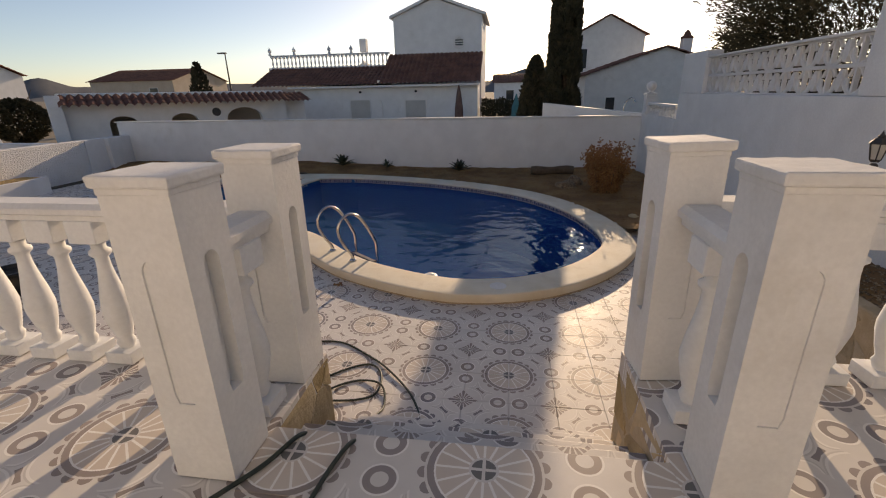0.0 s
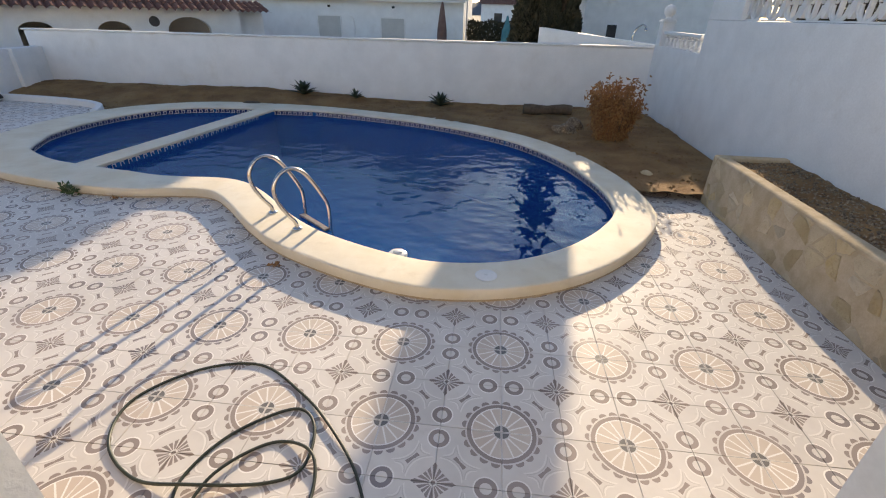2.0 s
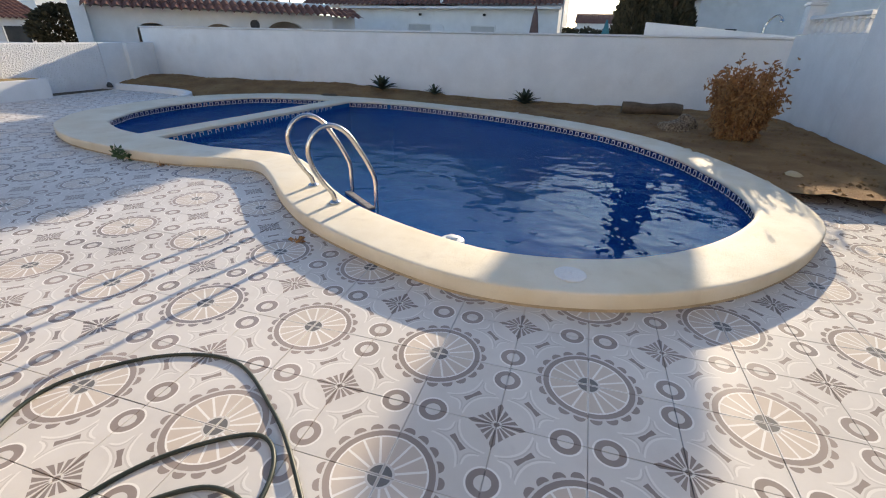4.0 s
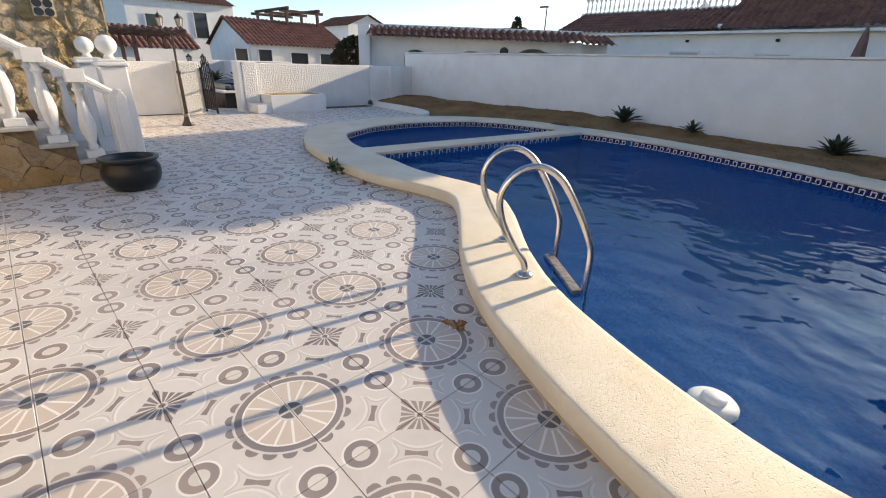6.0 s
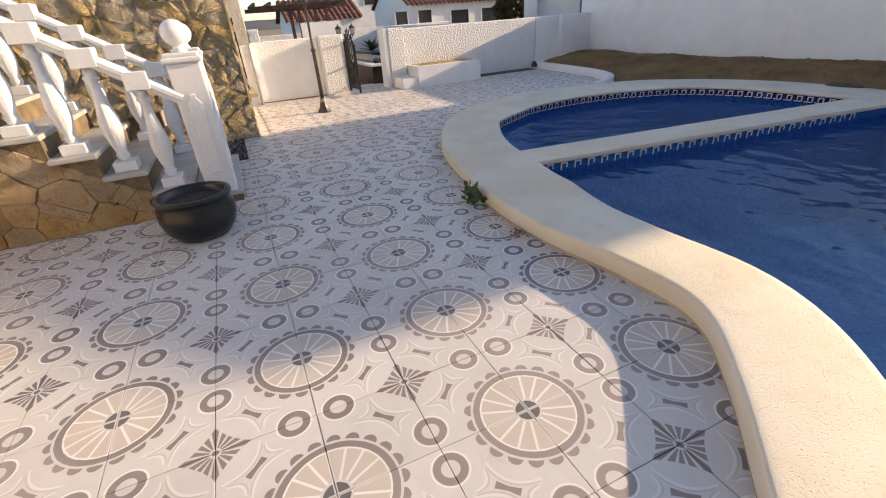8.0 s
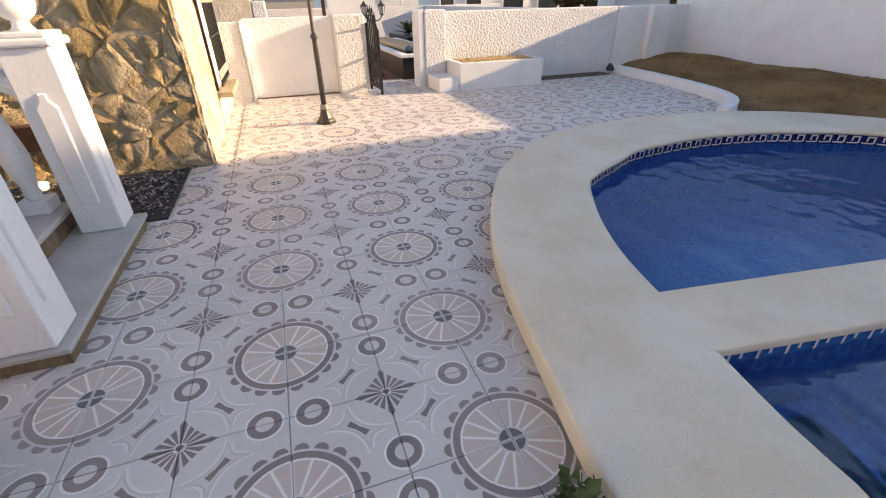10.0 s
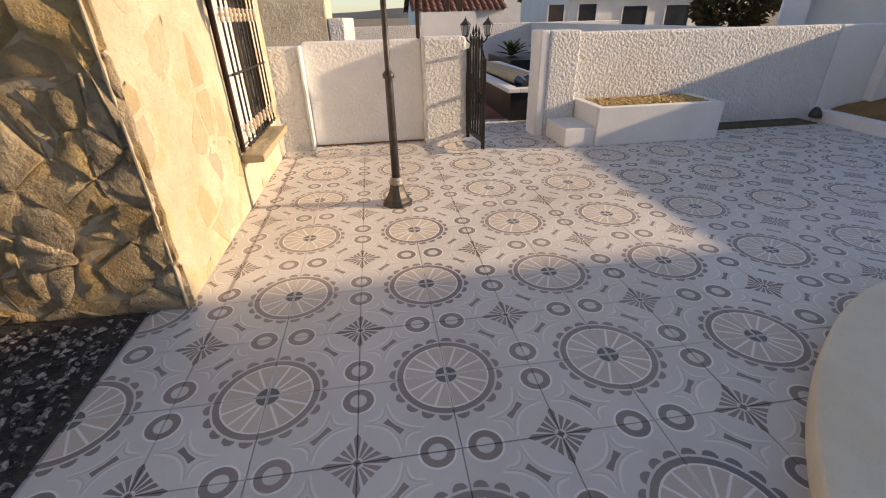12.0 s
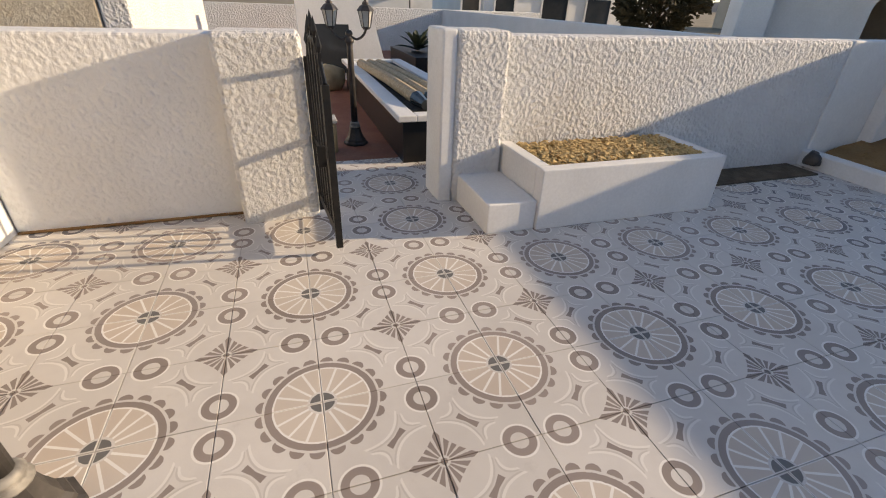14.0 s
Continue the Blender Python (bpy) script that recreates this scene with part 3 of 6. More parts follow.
# divider between the small pool and the large one
DA, DB = Vector((-5.58, 3.6)), Vector((-4.87, 8.75))
STEP_C = (-5.30, 4.02)
dd = (DB - DA).normalized()
dn = Vector((-dd.y, dd.x))
corners = [DA + dn * 0.21, DA - dn * 0.21, DB - dn * 0.21, DB + dn * 0.21]
part("divider", prism([tuple(c) for c in corners], COPE - 0.055, COPE - 0.004, bevel=0.012), "cream", pool, "cream topped divider wall")
part("divider_wall", prism([tuple(c) for c in (DA + dn * 0.17, DA - dn * 0.17, DB - dn * 0.17, DB + dn * 0.17)], -1.36, COPE - 0.056), "mosaic", pool)
for r, z in ((0.62, -0.28), (1.05, -0.55), (1.5, -0.82)):
    line = [p for p in [(STEP_C[0] + r * math.cos(a), STEP_C[1] + r * math.sin(a)) for a in (radians(-60 + 7.5 * k) for k in range(25))] if inside(p, wall_line) and (Vector(p) - DA).dot(dn) < -0.17]
    part("step", prism([STEP_C] + line, -1.345, z, bevel=0.01), "mosaic", pool, "rounded step under the water")
part("shallow_floor", prism([p for p in wall_line if (Vector(p) - DA).dot(dn) > 0.2], -1.34, -0.55), "mosaic", pool)
bm = bmesh.new()
bm.faces.new([bm.verts.new((x, y, -0.004)) for x, y in wall_line])
bmesh.ops.triangulate(bm, faces=bm.faces)
part("water_surface", bm, "water", pool, "rippled clear blue water")
# steps in the corner of the large pool
for k, (r, z) in enumerate(((0.75, -0.28), (1.1, -0.55), (1.45, -0.82))):
    pts = [(-5.3, 3.75)] + [(-5.3 + r * 1.35 * math.cos(a), 3.75 + r * math.sin(a)) for a in (radians(-8 + 7 * s) for s in range(14))]
    part("pool_step", prism(pts, -1.34, z, bevel=0.02), "mosaic", pool)
# waterline band with a white key pattern
band = coping_inset(0.472)
length = 0.0
marks = []
for k in range(n):
    a, b = Vector(band[k]), Vector(band[(k + 1) % n])
    marks.append((length, a, b))
    length += (b - a).length


def along(s):
    s %= length
    for k in range(n - 1, -1, -1):
        if marks[k][0] <= s:
            l, a, b = marks[k]
            t = (b - a).normalized()
            return a + t * (s - l), t


bmw, bmn = bmesh.new(), bmesh.new()
count = int(length / 0.13)
for k in range(count):
    p, t = along(k * length / count)
    nin = Vector((-t.y, t.x))
    for s0, s1, z0, z1, target, off in ((0.0, 0.126, -0.02, 0.084, bmn, 0.003), (0.012, 0.085, 0.058, 0.074, bmw, 0.007), (0.012, 0.028, 0.0, 0.06, bmw, 0.007), (0.07, 0.086, 0.02, 0.06, bmw, 0.007), (0.028, 0.12, -0.004, 0.008, bmw, 0.007)):
        q0, q1 = p + t * s0 + nin * off, p + t * s1 + nin * off
        vs = [target.verts.new((*q, z)) for q, z in ((q0, z0), (q1, z0), (q1, z1), (q0, z1))]
        target.faces.new(vs)
tagged(part("waterline_band", bmn, "mosaic_navy", pool, "navy tile band at the waterline"), kind="stuff")
tagged(part("key_pattern", bmw, "mosaic_white", pool, "white key pattern on the navy band"), kind="stuff")
for side in (-1, 1):
    for k in range(28):
        c = DA + dd * (0.35 + k * 0.15) + dn * side * 0.174
        if c.y > 8.0:
            continue
        bm = bmesh.new()
        for s0, s1, z0, z1 in ((0.0, 0.075, 0.058, 0.074), (0.0, 0.016, 0.0, 0.06), (0.06, 0.076, 0.02, 0.06)):
            q0, q1 = c + dd * s0, c + dd * s1
            bm.faces.new([bm.verts.new((*q, z)) for q, z in ((q0, z0), (q1, z0), (q1, z1), (q0, z1))])
        part("key_tile", bm, "mosaic_white", pool)
# skimmer lid
part("skimmer_lid", lathe([(0.10, 0), (0.104, 0.006), (0.095, 0.010), (0.02, 0.010), (0.014, 0.004)], 28, at=(0.62, 1.62, COPE)), "white_old", pool, "round pale plastic skimmer lid")

# ladder
ladder = thing("pool_ladder", "polished steel pool ladder with two arched handrails", "ladder")
FA, FB = Vector((-1.95, 2.70, COPE)), Vector((-1.49, 2.32, COPE))
gap = FB - FA
out_d = Vector((-gap.y, gap.x, 0)).normalized()
if out_d.y < 0:
    out_d = -out_d
for f in (FA, FB):
    u = out_d
    bend = ((0, 0), (-0.015, 0.09), (-0.09, 0.2), (-0.175, 0.37), (-0.19, 0.52), (-0.11, 0.645), (0.02, 0.685), (0.15, 0.62), (0.27, 0.45), (0.37, 0.26), (0.41, 0.13), (0.41, -0.1), (0.41, -0.6), (0.41, -1.1))
    pts = spline([f + u * s + Vector((0, 0, z)) for s, z in bend], 6)
    part("handrail", tube(pts, 0.0215, 12), "steel", ladder, smooth=True)
    part("flange", lathe([(0.055, 0.0), (0.055, 0.008), (0.035, 0.022), (0.0225, 0.026)], 18, at=tuple(f)), "steel", ladder, smooth=True)
for z in (-0.13, -0.38, -0.63):
    c = (FA + FB) / 2 + out_d * 0.36
    a, b = FA + out_d * 0.41, FB + out_d * 0.41
    bm = box(-gap.length / 2, gap.length / 2, -0.035, 0.035, -0.012, 0.012, 0.006)
    bmesh.ops.transform(bm, matrix=pose(c.x, c.y, COPE + z, 0, 0, math.degrees(math.atan2(gap.y, gap.x))), verts=bm.verts)
    part("rung", bm, "lamp_collar", ladder, "ribbed grey tread")
# floating dispenser
disp = thing("floating_dispenser", "white plastic floating chlorine dispenser in the water", "pool float", (-0.32, 2.12, -0.015))
disp.scale = (0.82, 0.82, 0.82)
part("float_ring", lathe([(0.03, 0.0), (0.115, 0.0), (0.125, 0.02), (0.125, 0.05), (0.11, 0.065), (0.07, 0.07)], 24), "plastic_white", disp, smooth=True)
part("cap", lathe([(0.06, 0.06), (0.062, 0.085), (0.05, 0.095), (0.0, 0.096)], 20), "plastic_white", disp, "grey white screw cap", smooth=True)

# ---------------------------------------------------------------- boundary walls
def wall(name, label, x0, x1, y0, y1, z0, z1, mat="white", bevel=0.015):
    w = tagged(part(name, box(x0, x1, y0, y1, z0, z1, bevel), mat), label, "wall", kind="structure")
    return w


wall("wall_back", "smooth white painted boundary wall behind the pool", -12.9, 4.8, 10.752, 10.95, -0.1, 1.61)
tagged(part("trim_back", box(-12.95, 4.54, 10.71, 10.99, 1.612, 1.655, 0.012), "white_old"), "flat white coping on the boundary wall", "trim", kind="structure")
wall("wall_left_end", "smooth white wall in the corner by the bed", -12.75, -12.5, 8.98, 10.75, -0.1, 1.2)
wall("wall_left_planter", "rough white stucco wall behind the planter", -12.75, -12.5, 5.35, 8.975, -0.1, 1.2, "stucco", 0.03)
wall("wall_gate_pillar_1", "rough white stucco gate pillar", -12.78, -12.42, 4.95, 5.35, -0.1, 1.23, "stucco", 0.03)
wall("wall_gate_jamb", "smooth white gate jamb", -12.79, -12.43, 4.84, 4.948, -0.1, 1.235, "white")
wall("wall_gate_pillar_2", "rough white stucco gate pillar", -12.75, -12.38, 3.42, 3.93, -0.1, 1.2, "stucco", 0.03)
wall("wall_recess", "white stucco wall recess with a dirty foot", -12.9, -12.56, 2.06, 3.42, -0.1, 1.175, "stucco_soft")
tagged(part("trim_dirt", box(-12.562, -12.54, 2.07, 3.415, -0.002, 0.014, 0.005), "soil"), "line of dirt at the foot of the recess", "dirt", kind="structure")
wall("wall_left_house", "rough white stucco wall beside the house", -12.75, -12.38, 1.55, 2.03, -0.1, 1.14, "stucco", 0.03)
tagged(part("trim_recess", box(-12.56, -12.36, 2.033, 2.062, 0.0, 1.15, 0.006), "white"), "white strip along the recess", "trim", kind="structure")
wall("pillar_corner", "white pier where two boundary walls meet", -12.5, -12.36, 9.7, 10.2, -0.1, 1.2)

# right side
wall("wall_right", "tall white painted side wall", 4.55, 4.8, -6.0, 8.0, -0.1, 2.28)
wall("wall_right_low", "white side wall at the back corner", 4.55, 4.8, 8.002, 10.75, -0.1, 1.7)
wall("wall_right_pier", "white pier at the end of the openwork screen", 4.55, 4.85, 6.76, 8.0, 2.282, 3.1)
wall("wall_right_high", "high plain white house wall", 4.55, 6.5, -8.0, 2.45, 2.284, 6.5)

# ---------------------------------------------------------------- openwork blocks on the side wall
def screen_block(w, s):
    """One openwork block: frame bars, a stem, curving leaf ribs and half leaves at the joints."""
    bm = bmesh.new()
    d = 0.035
    box(-d, d, 0, w, 0, 0.022, 0, bm)
    box(-d, d, 0, w, s - 0.022, s, 0, bm)
    box(-d * 0.8, d * 0.8, w / 2 - 0.016, w / 2 + 0.016, 0.022, s - 0.022, 0, bm)
    for side in (-1, 1):
        for reach, top in ((0.44, 0.93), (0.27, 0.62)):
            pts = [Vector((0, w / 2 + side * (0.012 + reach * w * math.sin(a)), 0.02 + (s * top - 0.03) * (1 - math.cos(a)))) for a in (radians(90 * k / 7) for k in range(8))]
            tube(pts, 0.023, 6, bm)
        pts = [Vector((0, w / 2 + side * (0.02 + 0.2 * w * f), s * (0.95 - 0.3 * f * f))) for f in (0, 0.3, 0.6, 1)]
        tube(pts, 0.022, 6, bm)
        almond = [(w / 2 + side * w * 0.498 - side * 0.055 * math.sin(math.pi * f), 0.02 + (s - 0.04) * f) for f in (0.08, 0.2, 0.35, 0.5, 0.65, 0.8, 0.92)]
        edge = [(w / 2 + side * w * 0.498, z) for _, z in almond]
        lo, hi = [], []
        for x in (-d * 0.9, d * 0.9):
            lo.append([bm.verts.new((x, y, z)) for y, z in almond])
            hi.append([bm.verts.new((x, y, z)) for y, z in edge])
        for k in range(6):
            for r in (0, 1):
                bm.faces.new((lo[r][k], lo[r][k + 1], hi[r][k + 1], hi[r][k]))
            bm.faces.new((lo[0][k], lo[0][k + 1], lo[1][k + 1], lo[1][k]))
    return bm


screen = thing("openwork_screen", "two rows of white leaf-pattern concrete screen blocks on the wall", "screen", (4.66, 2.46, 2.284))
me = mesh_of(screen_block(0.476, 0.331), "white_old")
for j in range(2):
    for k in range(9):
        b = part("screen_block", me, None, screen)
        b.location = (0, k * 0.4765, j * 0.331)
part("cap", box(-0.09, 0.09, 0, 4.29, 0.664, 0.70, 0.008), "white_old", screen)

# small balustrade and pier with a ball past the screen
def ball_newel(h, w=0.25, ball=0.1, panel=True):
    """Square post with a sunk-edged panel, a stepped cap and a ball."""
    made = {}
    bm = box(-w / 2, w / 2, -w / 2, w / 2, 0, h, 0.012)
    if panel:
        for a in range(4):
            m = Matrix.Rotation(a * math.pi / 2, 4, "Z")
            prof = [(-0.05, 0.18 * h), (0.05, 0.18 * h), (0.055, 0.2 * h), (0.055, 0.72 * h), (0.02, 0.76 * h), (0.02, 0.79 * h), (-0.02, 0.79 * h), (-0.02, 0.76 * h), (-0.055, 0.72 * h), (-0.055, 0.2 * h)]
            mine = bmesh.new()
            lo = [mine.verts.new((x, -w / 2 - 0.001, z)) for x, z in prof]
            hi = [mine.verts.new((x * 0.86, -w / 2 - 0.012, 0.48 * h + (z - 0.48 * h) * 0.97)) for x, z in prof]
            mine.faces.new(hi)
            for k in range(len(prof)):
                mine.faces.new((lo[k], lo[(k + 1) % len(prof)], hi[(k + 1) % len(prof)], hi[k]))
            bmesh.ops.transform(mine, matrix=m, verts=mine.verts)
            made["panel." + str(a)] = mine
    made["post"] = bm
    cap = box(-w / 2 - 0.025, w / 2 + 0.025, -w / 2 - 0.025, w / 2 + 0.025, h, h + 0.045, 0.014)
    box(-w / 2 - 0.005, w / 2 + 0.005, -w / 2 - 0.005, w / 2 + 0.005, h + 0.045, h + 0.075, 0.01, cap)
    made["cap"] = cap
    if ball:
        b = ball
        made["ball"] = lathe([(0.6 * b, 0), (0.42 * b, 0.03), (0.4 * b, 0.05)] + [(b * math.sin(a), 0.05 + b * 0.92 - b * math.cos(a)) for a in (radians(24 + 12 * k) for k in range(13))] + [(0.001, 0.05 + 1.92 * b)], 24, at=(0, 0, h + 0.075))
    return made


def newel(name, label, at, h, w=0.25, ball=0.1, group=""):
    t = thing(name, label, "newel post", at, 0, group)
    for k, bm in ball_newel(h, w, ball).items():
        part(k.split(".")[0], bm, "white", t, smooth=(k == "ball"))
    return t


BAL = [(0.5, 0.0), (0.5, 0.06), (0.34, 0.075), (0.42, 0.10), (0.52, 0.13), (0.40, 0.16), (0.55, 0.22), (0.74, 0.32), (0.78, 0.38), (0.66, 0.48), (0.46, 0.60), (0.36, 0.68), (0.34, 0.74), (0.56, 0.765), (0.56, 0.785), (0.36, 0.80), (0.40, 0.86), (0.5, 0.89)]


def baluster_mesh(h, r=0.085, seg=14):
    bm = lathe([(r * a, h * b) for a, b in BAL if 0.055 < b < 0.87], seg)
    w = r * 0.86
    box(-w, w, -w, w, 0, 0.085 * h, 0.004, bm, 1)
    box(-w, w, -w, w, 0.855 * h, h, 0.004, bm, 1)
    return mesh_of(bm, "white", True)


def flat_shade(me):
    for p in me.polygons:
        p.use_smooth = abs(p.normal.z) < 0.999 and len(p.vertices) == 4 and p.area < 0.002
    return me


BAL_UP = flat_shade(baluster_mesh(0.72))
BAL_STAIR = flat_shade(baluster_mesh(0.93, 0.098))
BAL_FAR = flat_shade(baluster_mesh(0.6, 0.08, 8))


def rail_bm(length, w=0.17, h=0.085):
    """Handrail along y with a moulded section."""
    sec = [(-w * 0.38, 0), (-w * 0.38, h * 0.3), (-w * 0.5, h * 0.42), (-w * 0.5, h * 0.72), (-w * 0.36, h), (w * 0.36, h), (w * 0.5, h * 0.72), (w * 0.5, h * 0.42), (w * 0.38, h * 0.3), (w * 0.38, 0)]
    bm = bmesh.new()
    a = [bm.verts.new((x, 0, z)) for x, z in sec]
    b = [bm.verts.new((x, length, z)) for x, z in sec]
    bm.faces.new(a), bm.faces.new(b)
    for k in range(len(sec)):
        bm.faces.new((a[k], a[(k + 1) % len(sec)], b[(k + 1) % len(sec)], b[k]))
    return bm


corner_bal = thing("low_balustrade", "short white balustrade on the side wall by the corner", "balustrade", (4.62, 8.1, 1.704))
for k in range(9):
    b = part("baluster", BAL_FAR, None, corner_bal)
    b.location, b.scale = (0, 0.12 + k * 0.24, 0), (0.8, 0.8, 0.42)
part("rail", box(-0.08, 0.08, 0, 2.2, 0.254, 0.32, 0.012), "white", corner_bal)
newel("newel_post", "white gate pier with a ball finial on the side wall", (4.62, 10.42, 1.704), 0.5, 0.26, 0.13)

# ---------------------------------------------------------------- stone planter on the right
def face_matrix(origin, along_v, out_v):
    a, o = Vector(along_v).normalized(), Vector(out_v).normalized()
    m = Matrix.Identity(4)
    for r in range(3):
        m[r][0], m[r][1], m[r][2], m[r][3] = a[r], (0, 0, 1)[r], o[r], origin[r]
    return m


planter = thing("stone_planter", "raised planter of sandy stone filled with dry pebbly soil", "planter")
PT = 0.685                                   # top of the planter's wall
part("front_wall", box(3.615, 3.77, -1.2, 4.2, -0.02, PT, 0.03, None, 3), "mortar", planter, "rounded sandy wall")
part("end_wall", box(3.6155, 4.54, 4.2005, 4.33, -0.02, PT - 0.004, 0.03, None, 3), "mortar", planter, "rounded sandy wall")
stone_face(planter, [(0, 0), (5.4, 0), (5.4, PT - 0.03), (0, PT - 0.03)], face_matrix((3.615, 4.27, 0), (0, -1, 0), (-1, 0, 0)), "stone_planter", 0.2, rng, 0.004, 0.006, True, 1.6, 0.9, 0.01, 0.55)
stone_face(planter, [(0, 0), (0.86, 0), (0.86, PT - 0.03), (0, PT - 0.03)], face_matrix((3.66, 4.33, 0), (1, 0, 0), (0, 1, 0)), "stone_planter", 0.2, rng, 0.004, 0.006, True, 1.6, 0.9, 0.01, 0.55)
bm = bmesh.new()
bmesh.ops.create_grid(bm, x_segments=14, y_segments=80, size=1)
for v in bm.verts:
    v.co = Vector((4.16 + v.co.x * 0.4, 1.5 + v.co.y * 2.71, PT - 0.05))
    v.co.z += 0.03 * noise.noise(v.co * 2.2) + 0.02 * noise.noise(v.co * 7)
part("soil", bm, "soil", planter, "dry brown soil", smooth=True)
verts, faces = [], []
pg = random.Random(44)
for _ in range(2600):
    c0, s0 = Vector((pg.uniform(3.78, 4.53), pg.uniform(-1.1, 4.19), PT - 0.045)), pg.uniform(0.006, 0.024)
    c0.z += 0.03 * noise.noise(c0 * 2.2)
    e, k = Euler((pg.uniform(-0.5, 0.5), pg.uniform(-0.5, 0.5), pg.uniform(0, 6))).to_matrix(), len(verts)
    verts += [tuple(c0 + e @ Vector(q) * s0) for q in ((-1, -0.6, 0), (1, -0.5, 0), (0.8, 0.7, 0), (-0.7, 0.6, 0), (0, 0, 0.8))]
    faces += [(k, k + 1, k + 4), (k + 1, k + 2, k + 4), (k + 2, k + 3, k + 4), (k + 3, k, k + 4)]
me = bpy.data.meshes.new("pebbles")
me.from_pydata(verts, [], faces)
tagged(leaf_part("pebbles", me, "soil_stone", planter, "small brown clods and pebbles"), kind="stuff")

# ---------------------------------------------------------------- upper terrace, its stair and balustrade
X0, X1, YE, YEB, YR = -0.262, 1.34, -1.41, -1.2, -2.0        # opening, front edge, head of the stair
terrace = bmesh.new()
for r in ((-6.0, X0, YR, YE), (X1, 3.61, YR, YEB), (-6.0, 4.54, -7.0, YR)):
    box(r[0], r[1], r[2], r[3], UP - 0.14, UP - 0.006, 0, terrace)
tagged(part("floor_terrace", terrace, "tile_up"), "raised terrace of patterned beige ceramic tiles", "floor", kind="structure")
wall("wall_terrace_front_1", "ochre rendered wall below the terrace", -6.0, X0, YR, YE - 0.03, -0.02, UP - 0.142, "mortar", 0)
wall("wall_terrace_front_2", "ochre rendered wall below the terrace", X1, 3.6, YR, YEB - 0.03, -0.02, UP - 0.142, "mortar", 0)
wall("wall_house_main", "plain white house wall behind the terrace", -6.0, 4.54, -7.3, -7.0, -0.1, 5.5)
stair = thing("terrace_steps", "steps clad in patterned ceramic tile from terrace to pool", "steps")
for k in range(1, 6):
    y0 = YR + 0.23 * (k - 1)
    z = UP - 0.18 * k
    part("riser", box(X0 + 0.004, X1 - 0.004, y0 + 0.002, y0 + 0.23, 0.0, z - 0.022), "tile_edge", stair)
    part("tread", box(X0 + 0.004, X1 - 0.004, y0, y0 + 0.25, z - 0.02, z, 0.004), "tile_up", stair)
part("nosing", box(X0 + 0.004, X1 - 0.004, YR - 0.3, YR + 0.02, UP - 0.005, UP + 0.001, 0.002), "tile_up", stair)
cheek = tagged(new("stair_cheeks"), "rough ochre stone sides of the terrace steps", "stair sides", kind="structure")
stone_face(cheek, [(0, 0.1), (0.6, 0.1), (0.6, UP - 0.03), (0, UP - 0.03)], face_matrix((X0 - 0.012, YE, 0), (0, -1, 0), (1, 0, 0)), "stone", 0.34, rng, 0.012, 0.006, False, 1.25, 0.96, 0.003)
stone_face(cheek, [(0, 0.1), (0.8, 0.1), (0.8, UP - 0.03), (0, UP - 0.03)], face_matrix((X1 + 0.012, YEB, 0), (0, -1, 0), (-1, 0, 0)), "stone", 0.34, rng, 0.012, 0.006, False, 1.25, 0.96, 0.003)


def pier(at, label):
    """Terrace pier: square post, deep slots towards the steps, shallow panels front and back, a flat worn cap."""
    t = thing("balustrade_pier", label, "pier", at, 0, "piers of the terrace balustrade")
    w, h, d, e = 0.118, 1.075, 0.05, 0.007
    part("post", box(-w + d, w - d, -w + e, w - e, 0.0, h, 0.0), "white_old", t)
    slot = [(-0.039, 0.37), (-0.03, 0.335), (0.03, 0.335), (0.039, 0.37)] + [(0.039 * math.cos(a), 0.825 + 0.045 * math.sin(a)) for a in (radians(20 * k) for k in range(10))]
    for turn in range(4):
        deep = d if turn % 2 else e
        outline = [(-w, 0), (w, 0), (w, h), (-w, h)]
        face = plate_with_hole(outline, [slot], 0)
        for k in range(len(slot)):
            a, b = slot[k], slot[(k + 1) % len(slot)]
            face.faces.new([face.verts.new((*p, z)) for p, z in ((a, 0), (b, 0), (b, -deep), (a, -deep))])
        bmesh.ops.remove_doubles(face, verts=face.verts, dist=0.00001)
        bmesh.ops.transform(face, matrix=Matrix.Rotation(turn * math.pi / 2, 4, "Z") @ Matrix(((1, 0, 0, 0), (0, 0, -1, -w), (0, 1, 0, 0), (0, 0, 0, 1))), verts=face.verts)
        part("side_panel", face, "white_old", t, "slotted panel" if turn % 2 else "shallow sunk panel")
    cap = box(-w - 0.004, w + 0.004, -w - 0.004, w + 0.004, h, h + 0.022, 0.004)
    box(-w - 0.017, w + 0.017, -w - 0.017, w + 0.017, h + 0.0215, h + 0.06, 0.009, cap)
    bmesh.ops.subdivide_edges(cap, edges=[q for q in cap.edges if q.calc_length() > 0.1], cuts=9, use_grid_fill=True)
    for v in cap.verts:
        p = v.co + Vector(at)
        v.co += Vector((noise.noise(p * 31), noise.noise(p * 31 + Vector((5, 0, 0))), noise.noise(p * 26 + Vector((9, 0, 0))) * 0.6)) * 0.0035
    part("cap", cap, "white_old", t, "worn flat cap with flaking paint")
    return t


PIERS = [(-0.383, -2.148), (-0.383, -1.566), (1.472, -1.335), (1.522, -2.03)]
for k, (x, y) in enumerate(PIERS):
    p = pier((x, y, UP), "white square pier with slotted panels and flaking cap")
    if k == 2:                                   # this one stands a little askew
        p.matrix_world = pose(x, y, UP, 0, -1.0, 5)


